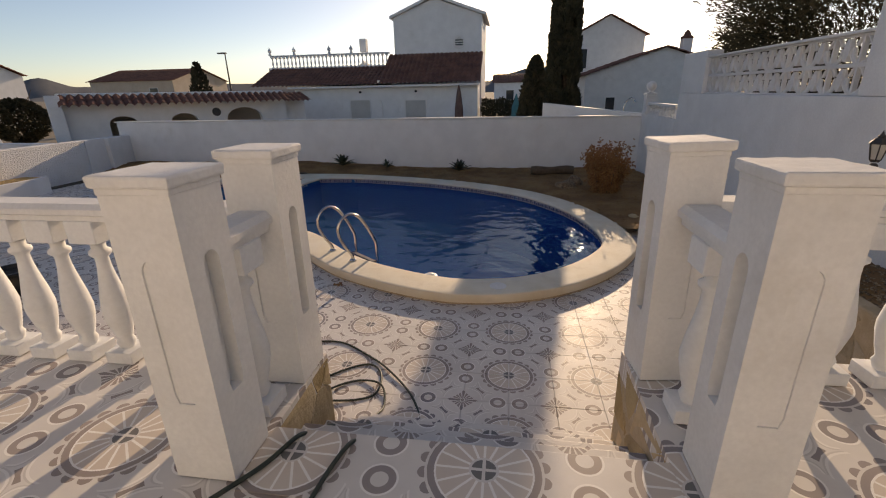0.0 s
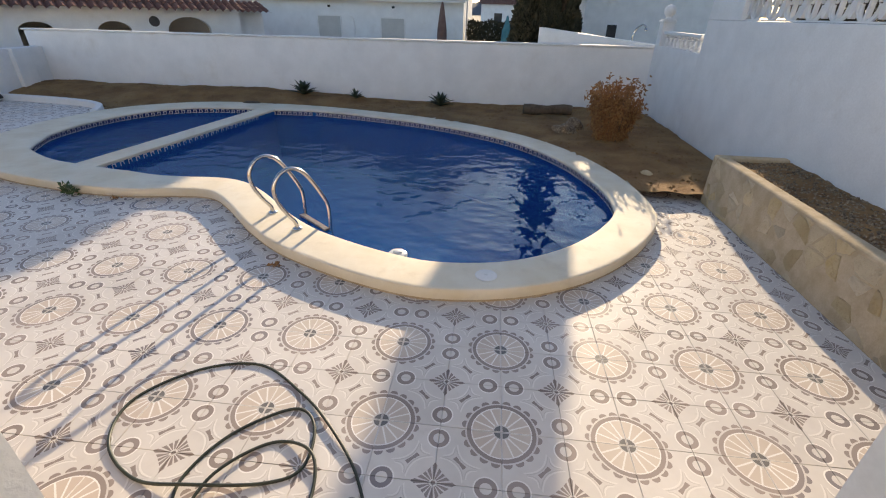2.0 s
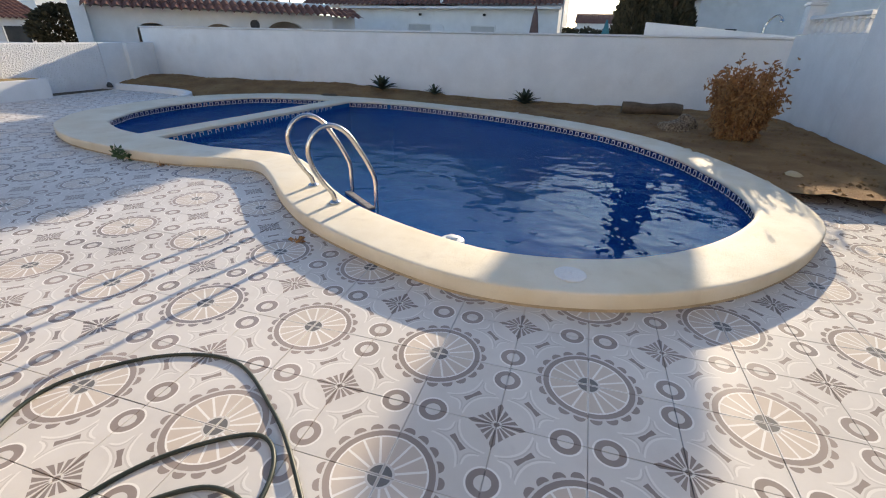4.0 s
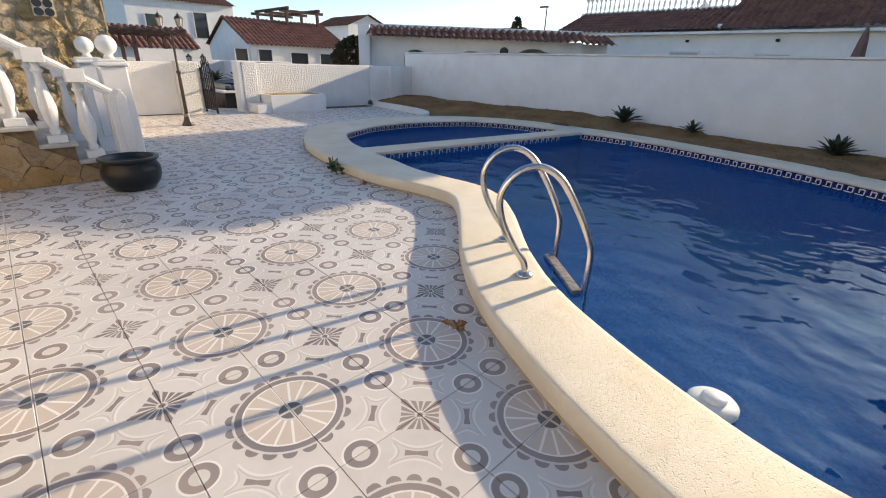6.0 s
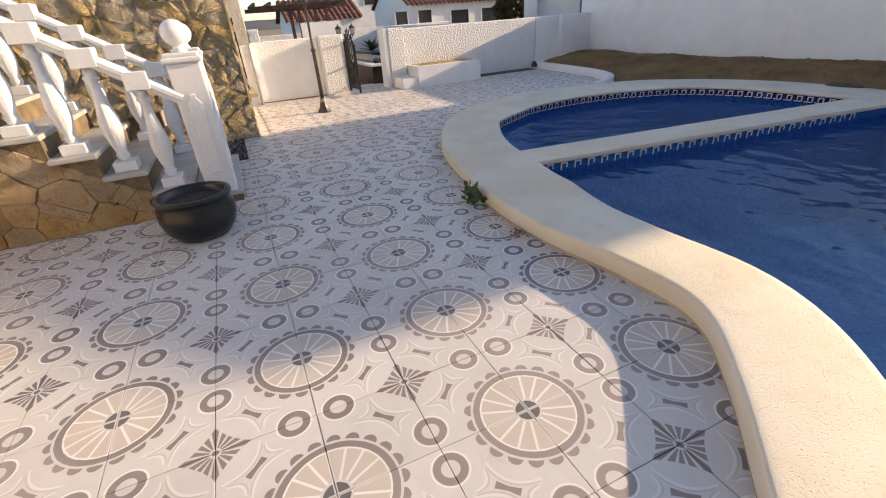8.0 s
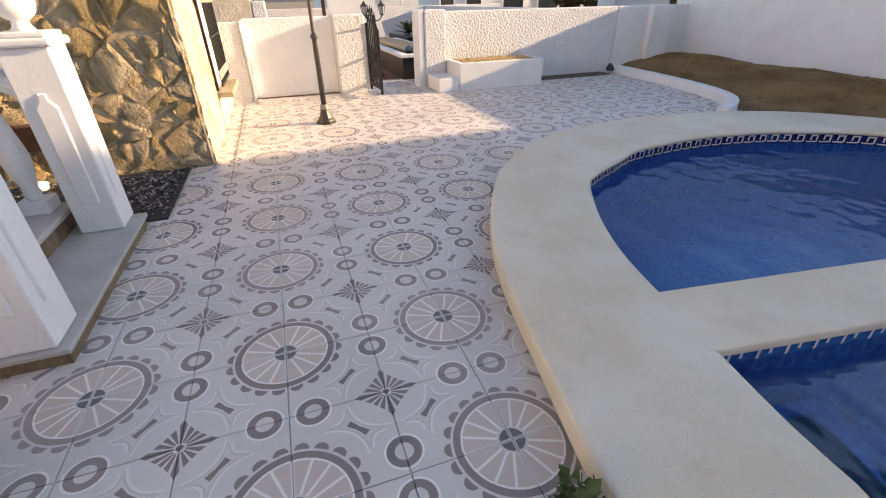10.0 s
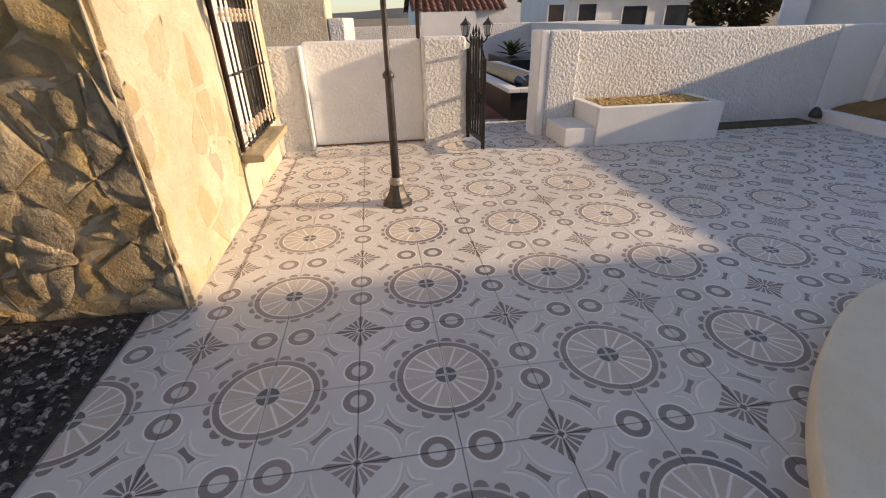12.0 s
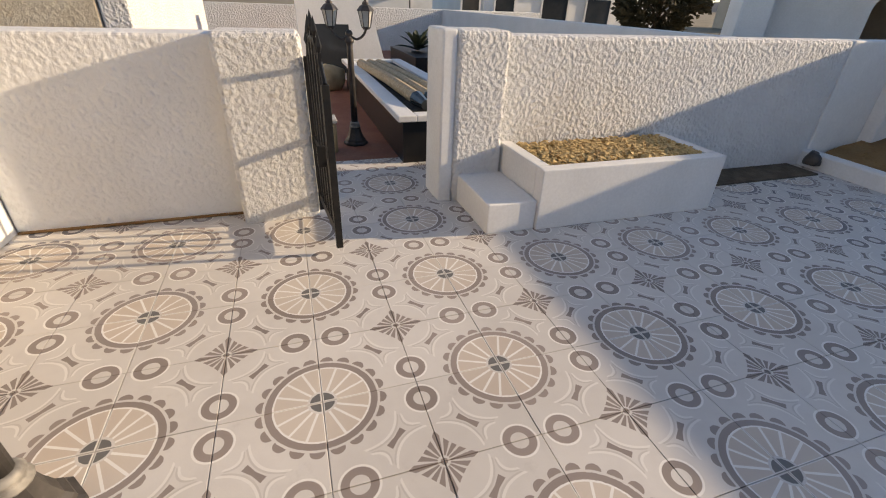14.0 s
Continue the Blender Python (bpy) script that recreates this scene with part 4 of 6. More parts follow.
def balustrade(name, label, at, length, rz, spacing=0.235, z_rail=0.72):
    t = thing(name, label, "balustrade", at, rz)
    k = int(length / spacing)
    for j in range(k):
        b = part("baluster", BAL_UP, None, t)
        b.location = (0, (j + 0.5) * length / k, 0.0)
        b.scale = (1.05, 1.05, 1.104)
    part("handrail", shifted(rail_bm(length), 0.793), "white_old", t)
    return t


def shifted(bm, z):
    bmesh.ops.translate(bm, vec=(0, 0, z), verts=bm.verts)
    return bm


balustrade("terrace_balustrade", "white turned balustrade along the terrace edge", (-0.503, -1.566, UP), 5.2, 90)
balustrade("terrace_balustrade", "white turned balustrade along the terrace edge", (3.6, -1.335, UP), 2.0, 90)
balustrade("stairhead_balustrade", "short white balustrade between two piers", (-0.383, -2.028, UP), 0.342, 0, 0.34)
balustrade("stairhead_balustrade", "short white balustrade between two piers", (1.497, -1.91, UP), 0.45, 0, 0.44)

# ---------------------------------------------------------------- house, side stair
wall("wall_house_east", "house wall core behind the stone cladding", -12.3, -9.13, -6.0, 1.71, -0.1, 2.3, "mortar", 0)
house_face = tagged(new("stone_cladding_shaded"), "rough ochre stone cladding on the house", "wall", kind="structure")
stone_face(house_face, [(0, 0), (6.0, 0), (6.0, 2.3), (0, 2.3)], face_matrix((-9.13, 1.74, 0), (0, -1, 0), (1, 0, 0)), "stone_rough", 0.21, rng, 0.007, 0.026, True, 1.6, 0.99, 0.0008)
sunny = tagged(new("stone_cladding_sunny"), "pale cream stone cladding on the house", "wall", kind="structure")
WX = (1.55, 2.6)                            # window along the wall from the corner
for poly in ([(0, 0), (WX[0], 0), (WX[0], 2.3), (0, 2.3)], [(WX[0], 0), (WX[1], 0), (WX[1], 0.44), (WX[0], 0.44)], [(WX[0], 1.62), (WX[1], 1.62), (WX[1], 2.3), (WX[0], 2.3)], [(WX[1], 0), (3.25, 0), (3.25, 2.3), (WX[1], 2.3)]):
    part("plaster", box(-9.1 - poly[2][0], -9.1 - poly[0][0], 1.7101, 1.7185, poly[0][1], poly[2][1]), "plaster_cream", sunny, "cream plaster smeared between the stones")
    stone_face(sunny, poly, face_matrix((-9.1, 1.715, 0), (-1, 0, 0), (0, 1, 0)), "stone_pale", 0.24, rng, 0.0055, 0.005, True, 1.7, 0.9, 0.012, 0.45)
window = tagged(new("window_1"), "barred house window set in stone", "window", kind="structure")
part("pane", box(-11.68, -10.67, 1.713, 1.719, 0.45, 1.61), "glass", window)
for x in (-11.69, -11.2, -10.7):
    part("window_frame", box(x - 0.02, x + 0.02, 1.72, 1.745, 0.45, 1.61, 0.004), "wood_dark", window)
# White panel added to stand for the pane's bright reflection.
part("shutter", box(-11.178, -10.722, 1.7195, 1.735, 0.47, 1.59, 0.003), "white", window, "white panel in place of a bright reflecting pane")
part("window_sill", box(-11.75, -10.6, 1.72, 1.90, 0.38, 0.44, 0.012), "stone_pale", window, "pale stone sill")
grille = thing("window_grille", "black wrought iron window grille", "window grille")
for k in range(9):
    x = -11.7 + k * 0.129
    part("bar", tube([Vector((x, 1.80, 0.5)), Vector((x, 1.80, 1.6))], 0.008, 6), "iron", grille)
    for z in (0.63, 1.45):
        part("bead", lathe([(0.008, -0.05), (0.016, -0.035), (0.010, -0.02), (0.022, 0.0), (0.010, 0.02), (0.016, 0.035), (0.008, 0.05)], 8, at=(x, 1.80, z)), "beige", grille, "pale turned bead", smooth=True)
for z in (0.52, 1.05, 1.58):
    part("cross_bar", box(-11.74, -10.62, 1.792, 1.808, z - 0.008, z + 0.008), "iron", grille)
for side in (-1, 1):
    for up in (-1, 1):
        pts = [Vector((-11.18 + side * (0.015 + 0.11 * f * (1 - f) * 2 + 0.012 * math.cos(9 * f)), 1.79, 1.05 + up * (0.02 + 0.26 * f))) for f in (k / 12 for k in range(13))]
        part("scroll", tube(pts, 0.009, 6), "iron", grille)
        curl = [Vector((-11.18 + side * (0.045 + 0.032 * math.cos(a) * (1 - a / 9)), 1.79, 1.05 + up * (0.28 + 0.032 * math.sin(a)))) for a in (0.45 * q for q in range(14))]
        part("curl", tube(curl, 0.008, 6), "iron", grille)
vent = thing("wall_vent", "sand coloured four-hole ventilation block in the stone wall", "vent")
VY, VZ = 1.02, 1.9
part("surround", box(-9.1, -9.075, VY - 0.125, VY + 0.125, VZ - 0.115, VZ + 0.115, 0.006), "mortar_pale", vent)
for a in (-1, 1):
    for b in (-1, 1):
        # No hole is cut: a dark disc stands for the shade in it.
        hole_bm = lathe([(0.054, 0), (0.054, 0.004)], 16)
        bmesh.ops.transform(hole_bm, matrix=Matrix.Translation((-9.0745, VY + a * 0.06, VZ + b * 0.055)) @ Matrix.Rotation(math.pi / 2, 4, "Y"), verts=hole_bm.verts)
        part("opening", hole_bm, "glass", vent, "dark disc for the shade in a hole")
tagged(part("floor_roof_terrace", box(-12.3, -9.0, -6.0, 1.82, 2.302, 2.36, 0.01), "white"), "white edge slab of the upper house terrace", "slab", kind="structure")
top_bal = thing("house_balustrade", "white balustrade on top of the stone wall", "balustrade", (-9.12, 1.45, 2.36), 180)
for k in range(16):
    b = part("baluster", BAL_UP, None, top_bal)
    b.location = (0, 0.15 + k * 0.26, 0)
part("handrail", shifted(rail_bm(4.5), 0.722), "white", top_bal)
wall("pier_house_corner", "white corner pier of the upper house terrace", -9.35, -9.02, 1.47, 1.8, 2.364, 3.4, "stucco")

# side stair: rises away from the pool towards the terrace
SX0, SX1 = -7.85, -6.28
side = thing("side_stair", "stone stair with grey marble treads beside the house", "stair")
part("landing", box(SX0, SX1 - 0.05, 0.98, 1.40, 0.068, 0.096, 0.006), "marble", side, "grey marble bottom step")
part("landing_base", box(SX0 + 0.02, SX1 - 0.07, 0.98, 1.38, 0.0, 0.067), "stone_step", side)
for k in range(1, 7):
    z, y = 0.06 + 0.19 * k, 1.02 - 0.29 * (k - 1)
    part("riser", box(SX0 + 0.03, SX1 - 0.045, y - 0.3, y - 0.03, 0.0, z - 0.042), "stone_step", side)
    part("tread", box(SX0, SX1 + 0.03, y - 0.32, y, z - 0.04, z, 0.008), "marble", side, "grey marble tread")
part("platform", box(SX0, SX1 + 0.03, -4.0, -0.75, 1.16, 1.2, 0.008), "marble", side)
part("platform_base", box(SX0 + 0.03, SX1 - 0.04, -4.0, -0.72, 0.0, 1.158), "mortar", side)
stair_face = tagged(new("stone_cladding_stair"), "ochre flagstone cladding on the side of the stair", "wall", kind="structure")
prof = [(0.36, 0), (5.4, 0), (5.4, 1.14), (2.1, 1.14)]
stone_face(stair_face, prof, face_matrix((SX1 - 0.04, 1.4, 0), (0, -1, 0), (1, 0, 0)), "stone_flag", 0.25, rng, 0.006, 0.008, True, 1.65, 0.97, 0.0025)
newel("newel_post", "white square newel post with a ball finial", (-6.48, 1.228, 0.096), 1.11, 0.25, 0.1, "newel posts of the side stair")
newel("newel_post", "white square newel post with a ball finial", (-7.73, 1.195, 0.096), 1.11, 0.25, 0.1, "newel posts of the side stair")
newel("newel_post", "white square newel post with a ball finial", (-6.46, -0.78, 1.2), 1.14, 0.25, 0.1, "newel posts of the side stair")
newel("newel_post", "white square newel post with a ball finial", (-7.73, -0.78, 1.2), 1.14, 0.25, 0.1, "newel posts of the side stair")
for x in (-6.42, -7.73):
    flight = thing("stair_balustrade", "white turned balusters under a sloping handrail", "balustrade")
    for k in range(1, 7):
        b = part("baluster", BAL_STAIR, None, flight)
        b.location = (x, 1.02 - 0.29 * (k - 1) - 0.15, 0.06 + 0.19 * k)
    bm = rail_bm(math.hypot(1.82, 1.19) + 0.1, 0.16, 0.09)
    bmesh.ops.transform(bm, matrix=pose(x, 1.12, 0.9, 180 - 33.2, 0, 0) @ pose(0, 0, 0, 0, 180, 0), verts=bm.verts)
    part("handrail", bm, "white", flight)
gravel = tagged(part("gravel_bed", box(-9.1, -7.9, -5.5, 1.5, -0.02, 0.012), "black_soil"), "dark gravel strip below the house wall", "gravel bed", kind="structure")

# round pot
pot = thing("plant_pot", "round glazed black plant pot with soil", "pot", (-5.7, 1.06, 0.0))
pot.scale = (0.97, 0.97, 1.0)
part("body", lathe([(0.14, 0.0), (0.2, 0.015), (0.26, 0.09), (0.285, 0.17), (0.28, 0.24), (0.255, 0.29), (0.262, 0.31), (0.285, 0.325), (0.285, 0.345), (0.25, 0.35), (0.235, 0.33), (0.235, 0.28), (0.001, 0.27)], 36), "pot", pot, smooth=True)
bm = bmesh.new()
bmesh.ops.create_circle(bm, cap_ends=True, radius=0.236, segments=28)
bmesh.ops.subdivide_edges(bm, edges=bm.edges, cuts=1)
part("soil", shifted(bm, 0.285), "black_soil", pot)

# ---------------------------------------------------------------- lamp post
def lamp_post(at, label, h=1.78, twin=True, rz=0):
    t = thing("lamp_post", label, "lamp post", at, rz, "garden lamp posts")
    part("base", lathe([(0.13, 0), (0.13, 0.022), (0.112, 0.034), (0.108, 0.05), (0.09, 0.07), (0.07, 0.12), (0.058, 0.165), (0.056, 0.18)], 8), "iron_grey", t)
    part("collar", lathe([(0.058, 0.181), (0.062, 0.19), (0.05, 0.2), (0.05, 0.212), (0.054, 0.222), (0.04, 0.24)], 16), "lamp_collar", t, "pale worn collar", smooth=True)
    part("shaft", lathe([(0.034, 0.24), (0.03, 0.98), (0.03, 1.0), (0.044, 1.01), (0.044, 1.035), (0.032, 1.05), (0.022, 1.06), (0.02, h - 0.03), (0.035, h - 0.02), (0.035, h), (0.02, h + 0.02)], 14), "iron_grey", t, smooth=True)
    spots = [(-0.17, 0), (0.17, 0)] if twin else [(0, 0)]
    for x, y in spots:
        if twin:
            s = 1 if x > 0 else -1
            pts = spline([Vector((0, 0, h - 0.02)), Vector((s * 0.07, 0, h - 0.06)), Vector((s * 0.14, 0, h - 0.02)), Vector((s * 0.17, 0, h + 0.04))], 5)
            part("arm", tube(pts, 0.012, 7), "iron_grey", t)
        lan = part("lantern", lathe([(0.03, 0.03), (0.045, 0.05), (0.03, 0.055)], 6, at=(x, y, h)), "iron_grey", t)
        for k in range(6):
            a = k * math.pi / 3
            bm = tube([Vector((x + 0.043 * math.cos(a), y + 0.043 * math.sin(a), h + 0.05)), Vector((x + 0.07 * math.cos(a), y + 0.07 * math.sin(a), h + 0.19))], 0.005, 4)
            part("lantern_bar", bm, "iron_grey", lan)
        part("lantern_glass", lathe([(0.038, 0.055), (0.063, 0.188)], 6, at=(x, y, h)), "lamp_glass", lan, "milky lantern glass")
        part("lantern_roof", lathe([(0.085, 0.19), (0.08, 0.2), (0.05, 0.235), (0.03, 0.245), (0.03, 0.26), (0.012, 0.275), (0.001, 0.31)], 6, at=(x, y, h)), "iron_grey", lan)
    return t


lamp_post((-10.43, 2.95, 0), "weathered iron garden lamp post with twin lanterns", 1.78, True, 60)
lamp_post((3.95, 1.1, 0.62), "iron garden lamp post standing in the stone planter", 1.10, False)

# ---------------------------------------------------------------- planter by the gate, steps
gp = thing("white_planter", "white rendered planter box with brown bark chips", "planter")
PX0, PX1, PY0, PY1, PH = -12.49, -11.78, 5.36, 6.94, 0.44
for r in ((PX1 - 0.1, PX1, PY0, PY1), (PX0, PX1 - 0.102, PY0, PY0 + 0.1), (PX0, PX1 - 0.102, PY1 - 0.1, PY1)):
    part("side", box(*r, 0, PH, 0.008), "white", gp)
part("fill", box(PX0 + 0.06, PX1 - 0.1, PY0 + 0.1, PY1 - 0.1, 0.02, PH - 0.04), "soil", gp)
chips, faces = [], []
crng = random.Random(3)
for _ in range(2600):
    c = Vector((crng.uniform(PX0 + 0.07, PX1 - 0.11), crng.uniform(PY0 + 0.11, PY1 - 0.11), PH - 0.03 + crng.uniform(0, 0.03)))
    e = Euler((crng.uniform(-0.6, 0.6), crng.uniform(-0.6, 0.6), crng.uniform(0, 6.3))).to_matrix()
    k = len(chips)
    s = crng.uniform(0.6, 1.3)
    for x, y, z in ((-0.026, -0.013, 0), (0.026, -0.01, 0), (0.022, 0.014, 0), (-0.02, 0.012, 0), (0, 0, 0.012)):
        chips.append(tuple(c + e @ Vector((x, y, z)) * s))
    faces += [(k, k + 1, k + 4), (k + 1, k + 2, k + 4), (k + 2, k + 3, k + 4), (k + 3, k, k + 4)]
me = bpy.data.meshes.new("chips")
me.from_pydata(chips, [], faces)
tagged(leaf_part("bark_mulch", me, "bark_chip", gp, "yellow brown bark chips"), kind="stuff")
part("side_block", box(-12.42, -11.8, 4.99, 5.355, 0, 0.22, 0.01), "white", gp, "low white step beside the planter")

# gate
gate = thing("iron_gate", "open black iron garden gate with a pointed top", "gate", (-12.40, 3.95, 0.05), -85)
part("stile", box(-0.02, 0.02, 0, 0.03, 0, 1.02, 0.004), "iron", gate)
part("stile", box(-0.02, 0.02, 0.60, 0.63, 0, 0.95, 0.004), "iron", gate)
part("bottom_rail", box(-0.012, 0.012, 0.031, 0.599, 0.07, 0.13), "iron", gate)
part("middle_rail", box(-0.012, 0.012, 0.031, 0.599, 0.5, 0.54), "iron", gate)
for k in range(5):
    y = 0.115 + k * 0.1
    top = 0.98 + 0.2 * math.sin(math.pi * (y / 0.63))
    part("picket", box(-0.009, 0.009, y - 0.012, y + 0.012, 0.131, top), "iron", gate)
    part("spear", lathe([(0.006, 0), (0.018, 0.03), (0.001, 0.1)], 6, at=(0, y, top)), "iron", gate)
arch = [Vector((0, 0.02 + 0.59 * s / 10, 0.95 + 0.2 * math.sin(math.pi * s / 10))) for s in range(11)]
part("top_rail", tube(arch, 0.013, 6), "iron", gate)
part("handle", box(0.02, 0.07, 0.55, 0.57, 0.5, 0.62, 0.005), "iron", gate)

# kerb of the bed
kerb = tagged(part("bed_kerb", bmesh.new(), "white"), "low white kerb along the soil bed", "kerb", kind="structure")
bm = bmesh.new()
path = spline([(-12.5, 8.98, 0), (-11.0, 8.86, 0), (-9.8, 8.66, 0), (-9.1, 8.36, 0), (-8.75, 7.98, 0), (-8.55, 7.6, 0)], 6)
rings = []
for i, p in enumerate(path):
    d = (path[min(i + 1, len(path) - 1)] - path[max(i - 1, 0)]).normalized()
    s = Vector((-d.y, d.x, 0)) * 0.07
    rings.append([bm.verts.new(q) for q in (p - s, p - s + Vector((0, 0, 0.14)), p - s * 0.8 + Vector((0, 0, 0.155)), p + s * 0.8 + Vector((0, 0, 0.155)), p + s + Vector((0, 0, 0.14)), p + s)])
for a, b in zip(rings, rings[1:]):
    for k in range(5):
        bm.faces.new((a[k], a[k + 1], b[k + 1], b[k]))
bm.faces.new(rings[0]), bm.faces.new(rings[-1])
kerb.data = mesh_of(bm, "white")

# ---------------------------------------------------------------- plants in the bed
def agave(at, r, count, seed, label):
    g = random.Random(seed)
    t = thing("agave", label, "plant", at, 0, "agaves along the wall")
    for k in range(count):
        a = k * 2.4 + g.uniform(-0.2, 0.2)
        lift = radians(20 + 60 * (k / count) + g.uniform(-6, 6))
        l = r * g.uniform(0.85, 1.15)
        bm = bmesh.new()
        d, s = Vector((math.cos(a), math.sin(a), 0)), Vector((-math.sin(a), math.cos(a), 0))
        left, right, mid = [], [], []
        for q in range(7):
            f = q / 6
            p = d * l * f * math.cos(lift) * (1 + 0.1 * f) + Vector((0, 0, l * (math.sin(lift) * f - 0.18 * f * f)))
            w = 0.05 * r / 0.3 * (1 - f) ** 0.6 * (0.7 + 0.6 * f)
            left.append(bm.verts.new(p + s * w + Vector((0, 0, w * 0.5)))), right.append(bm.verts.new(p - s * w + Vector((0, 0, w * 0.5)))), mid.append(bm.verts.new(p))
        for q in range(6):
            bm.faces.new((left[q], left[q + 1], mid[q + 1], mid[q])), bm.faces.new((mid[q], mid[q + 1], right[q + 1], right[q]))
        part("leaf", bm, "agave", t)
    return t


for x, y, r, c, s in ((-4.55, 10.2, 0.46, 24, 1), (-3.1, 10.2, 0.3, 18, 2), (-0.8, 10.15, 0.4, 28, 3)):
    agave((x, y, soil_height(x, y) - 0.01), r, c, s, "spiky green agave rosette in the soil bed")

tagged(part("soil_strip", box(-12.5, -12.16, 7.02, 8.75, -0.004, 0.02, 0.004), "bark"), "strip of dark soil along the stucco wall", "soil", kind="structure")
shrub = thing("dry_shrub", "dry shrub with orange brown leaves in the soil bed", "shrub", (2.95, 7.3, 0.08))
g = random.Random(5)
tips = []
for k in range(70):
    a, lean, foot = g.uniform(0, 6.28), g.uniform(0.05, 0.6), g.uniform(0, 0.28)
    l = g.uniform(0.6, 1.2) * (1.05 - 0.35 * lean)
    pts = [Vector((math.cos(a) * (foot + lean * l * f ** 1.2 * 0.75), math.sin(a) * (foot + lean * l * f ** 1.2 * 0.75), l * f)) for f in (0, 0.25, 0.5, 0.75, 1)]
    tips.append(pts)
    part("stem", tube(pts, lambda s: 0.009 * (1 - 0.75 * s), 4), "bark", shrub)


def shrub_leaf():
    pts = g.choice(tips)
    f = g.uniform(0.08, 1.0) * 3.99
    k = int(f)
    p = pts[k].lerp(pts[k + 1], f - k)
    return p + Vector((g.gauss(0, 0.03), g.gauss(0, 0.03), g.gauss(0, 0.05))), (g.gauss(0, 0.7), g.gauss(0, 0.7), g.gauss(-0.6, 0.8))


tagged(leaf_part("foliage", leaves(6000, g, shrub_leaf, 0.095, slim=0.2, fold=0.5), "dry_leaf", shrub, "curled orange brown leaves"), kind="stuff")

# clods on the bed
cg = random.Random(31)
verts, faces = [], []
while len(verts) < 5 * 5000:
    x, y = cg.uniform(-12.2, 4.3), cg.uniform(4.3, 10.6)
    kerb_y = 9.15 - 0.13 * (x + 12.4) - 0.5 * max(0, x + 9.6)
    if inside((x, y), outer) or (x < -7.0 and y < kerb_y) or (-7.0 <= x <= 1.2 and y < 6.2):
        continue
    s = 0.008 + 0.03 * cg.random() ** 3
    o, e, k = Vector((x, y, soil_height(x, y) - 0.004)), Euler((cg.uniform(-0.4, 0.4), cg.uniform(-0.4, 0.4), cg.uniform(0, 6))).to_matrix(), len(verts)
    for v in ((-1, -0.7, 0), (1, -0.6, 0), (0.8, 0.8, 0), (-0.8, 0.6, 0), (0.1, 0, 0.9)):
        verts.append(tuple(o + e @ Vector(v) * s))
    faces += [(k, k + 1, k + 4), (k + 1, k + 2, k + 4), (k + 2, k + 3, k + 4), (k + 3, k, k + 4)]
me = bpy.data.meshes.new("clods")
me.from_pydata(verts, [], faces)
tagged(leaf_part("clods", me, "soil", bed), kind="stuff")


def rock(name, label, at, size, seed, mat="stone"):
    bm = bmesh.new()
    bmesh.ops.create_icosphere(bm, subdivisions=3, radius=1)
    for v in bm.verts:
        v.co *= 1 + 0.35 * noise.noise(v.co * 1.3 + Vector((seed, 0, 0))) + 0.1 * noise.noise(v.co * 4 + Vector((0, seed, 0)))
        v.co = Vector((v.co.x * size[0], v.co.y * size[1], max(v.co.z, -0.5) * size[2]))
    ob = tagged(part(name, bm, mat, smooth=True), label, "rock")
    ob.location = at
    return ob


log = thing("log", "dark weathered log lying in the soil bed", "log", (1.96, 9.5, 0.24), 2)
pts = [Vector((x, 0.03 * math.sin(3 * x), 0.012 * math.sin(7 * x))) for x in (-0.6, -0.4, -0.2, 0.0, 0.2, 0.4, 0.58)]
part("trunk", tube(pts, lambda s: 0.115 + 0.02 * math.sin(9 * s), 12), "bark", log)
rock("rock", "grey brown rock half sunk in the soil", (2.15, 7.75, 0.12), (0.26, 0.18, 0.17), 3, "soil_stone")
rock("rock", "grey brown rock beside the dry shrub", (2.4, 8.1, 0.14), (0.2, 0.16, 0.2), 6, "soil_stone")
rock("rock", "small pale stone on the soil", (3.1, 5.2, 0.08), (0.10, 0.12, 0.05), 8)
rock("rock", "flat dark stone lying in the soil bed", (-5.6, 9.3, 0.10), (0.3, 0.13, 0.08), 5, "bark")
rock("rock", "small dark stone at the end of the kerb", (-12.33, 8.85, 0.1), (0.08, 0.07, 0.09), 9, "iron_grey")

weed = thing("weed", "small green weed growing at the foot of the coping", "weed", (-4.98, 3.10, 0.0))
wg = random.Random(8)
for k in range(9):
    a = wg.uniform(0, 6.28)
    pts = [Vector((math.cos(a) * 0.07 * f, math.sin(a) * 0.05 * f - 0.03 * f, 0.17 * f * wg.uniform(0.9, 1.1))) for f in (0, 0.5, 1)]
    part("stem", tube(pts, 0.002, 4), "leaf", weed)
tagged(leaf_part("foliage", leaves(70, wg, lambda: ((wg.gauss(0, 0.04), wg.gauss(-0.02, 0.03), wg.uniform(0.02, 0.17)), (wg.gauss(0, 1), wg.gauss(0, 1), wg.gauss(0.4, 0.6))), 0.055), "leaf", weed), kind="stuff")
for x, y, s in ((-1.5, 1.70, 4), (-4.35, 3.1, 6)):
    dl = thing("dry_leaf_clump", "small clump of dead brown leaves on the tiles", "dead leaves", (x, y, 0.0))
    lg = random.Random(s)
    leaf_part("foliage", leaves(14, lg, lambda: ((lg.gauss(0, 0.03), lg.gauss(0, 0.03), abs(lg.gauss(0.012, 0.012))), (lg.gauss(0, 1), lg.gauss(0, 1), lg.gauss(0.2, 0.3))), 0.05), "dry_leaf", dl)

# garden hose: coils on the tiles, then up the steps
hose = thing("garden_hose", "dark green garden hose lying in loose coils on the tiles", "hose")
HZ = 0.012
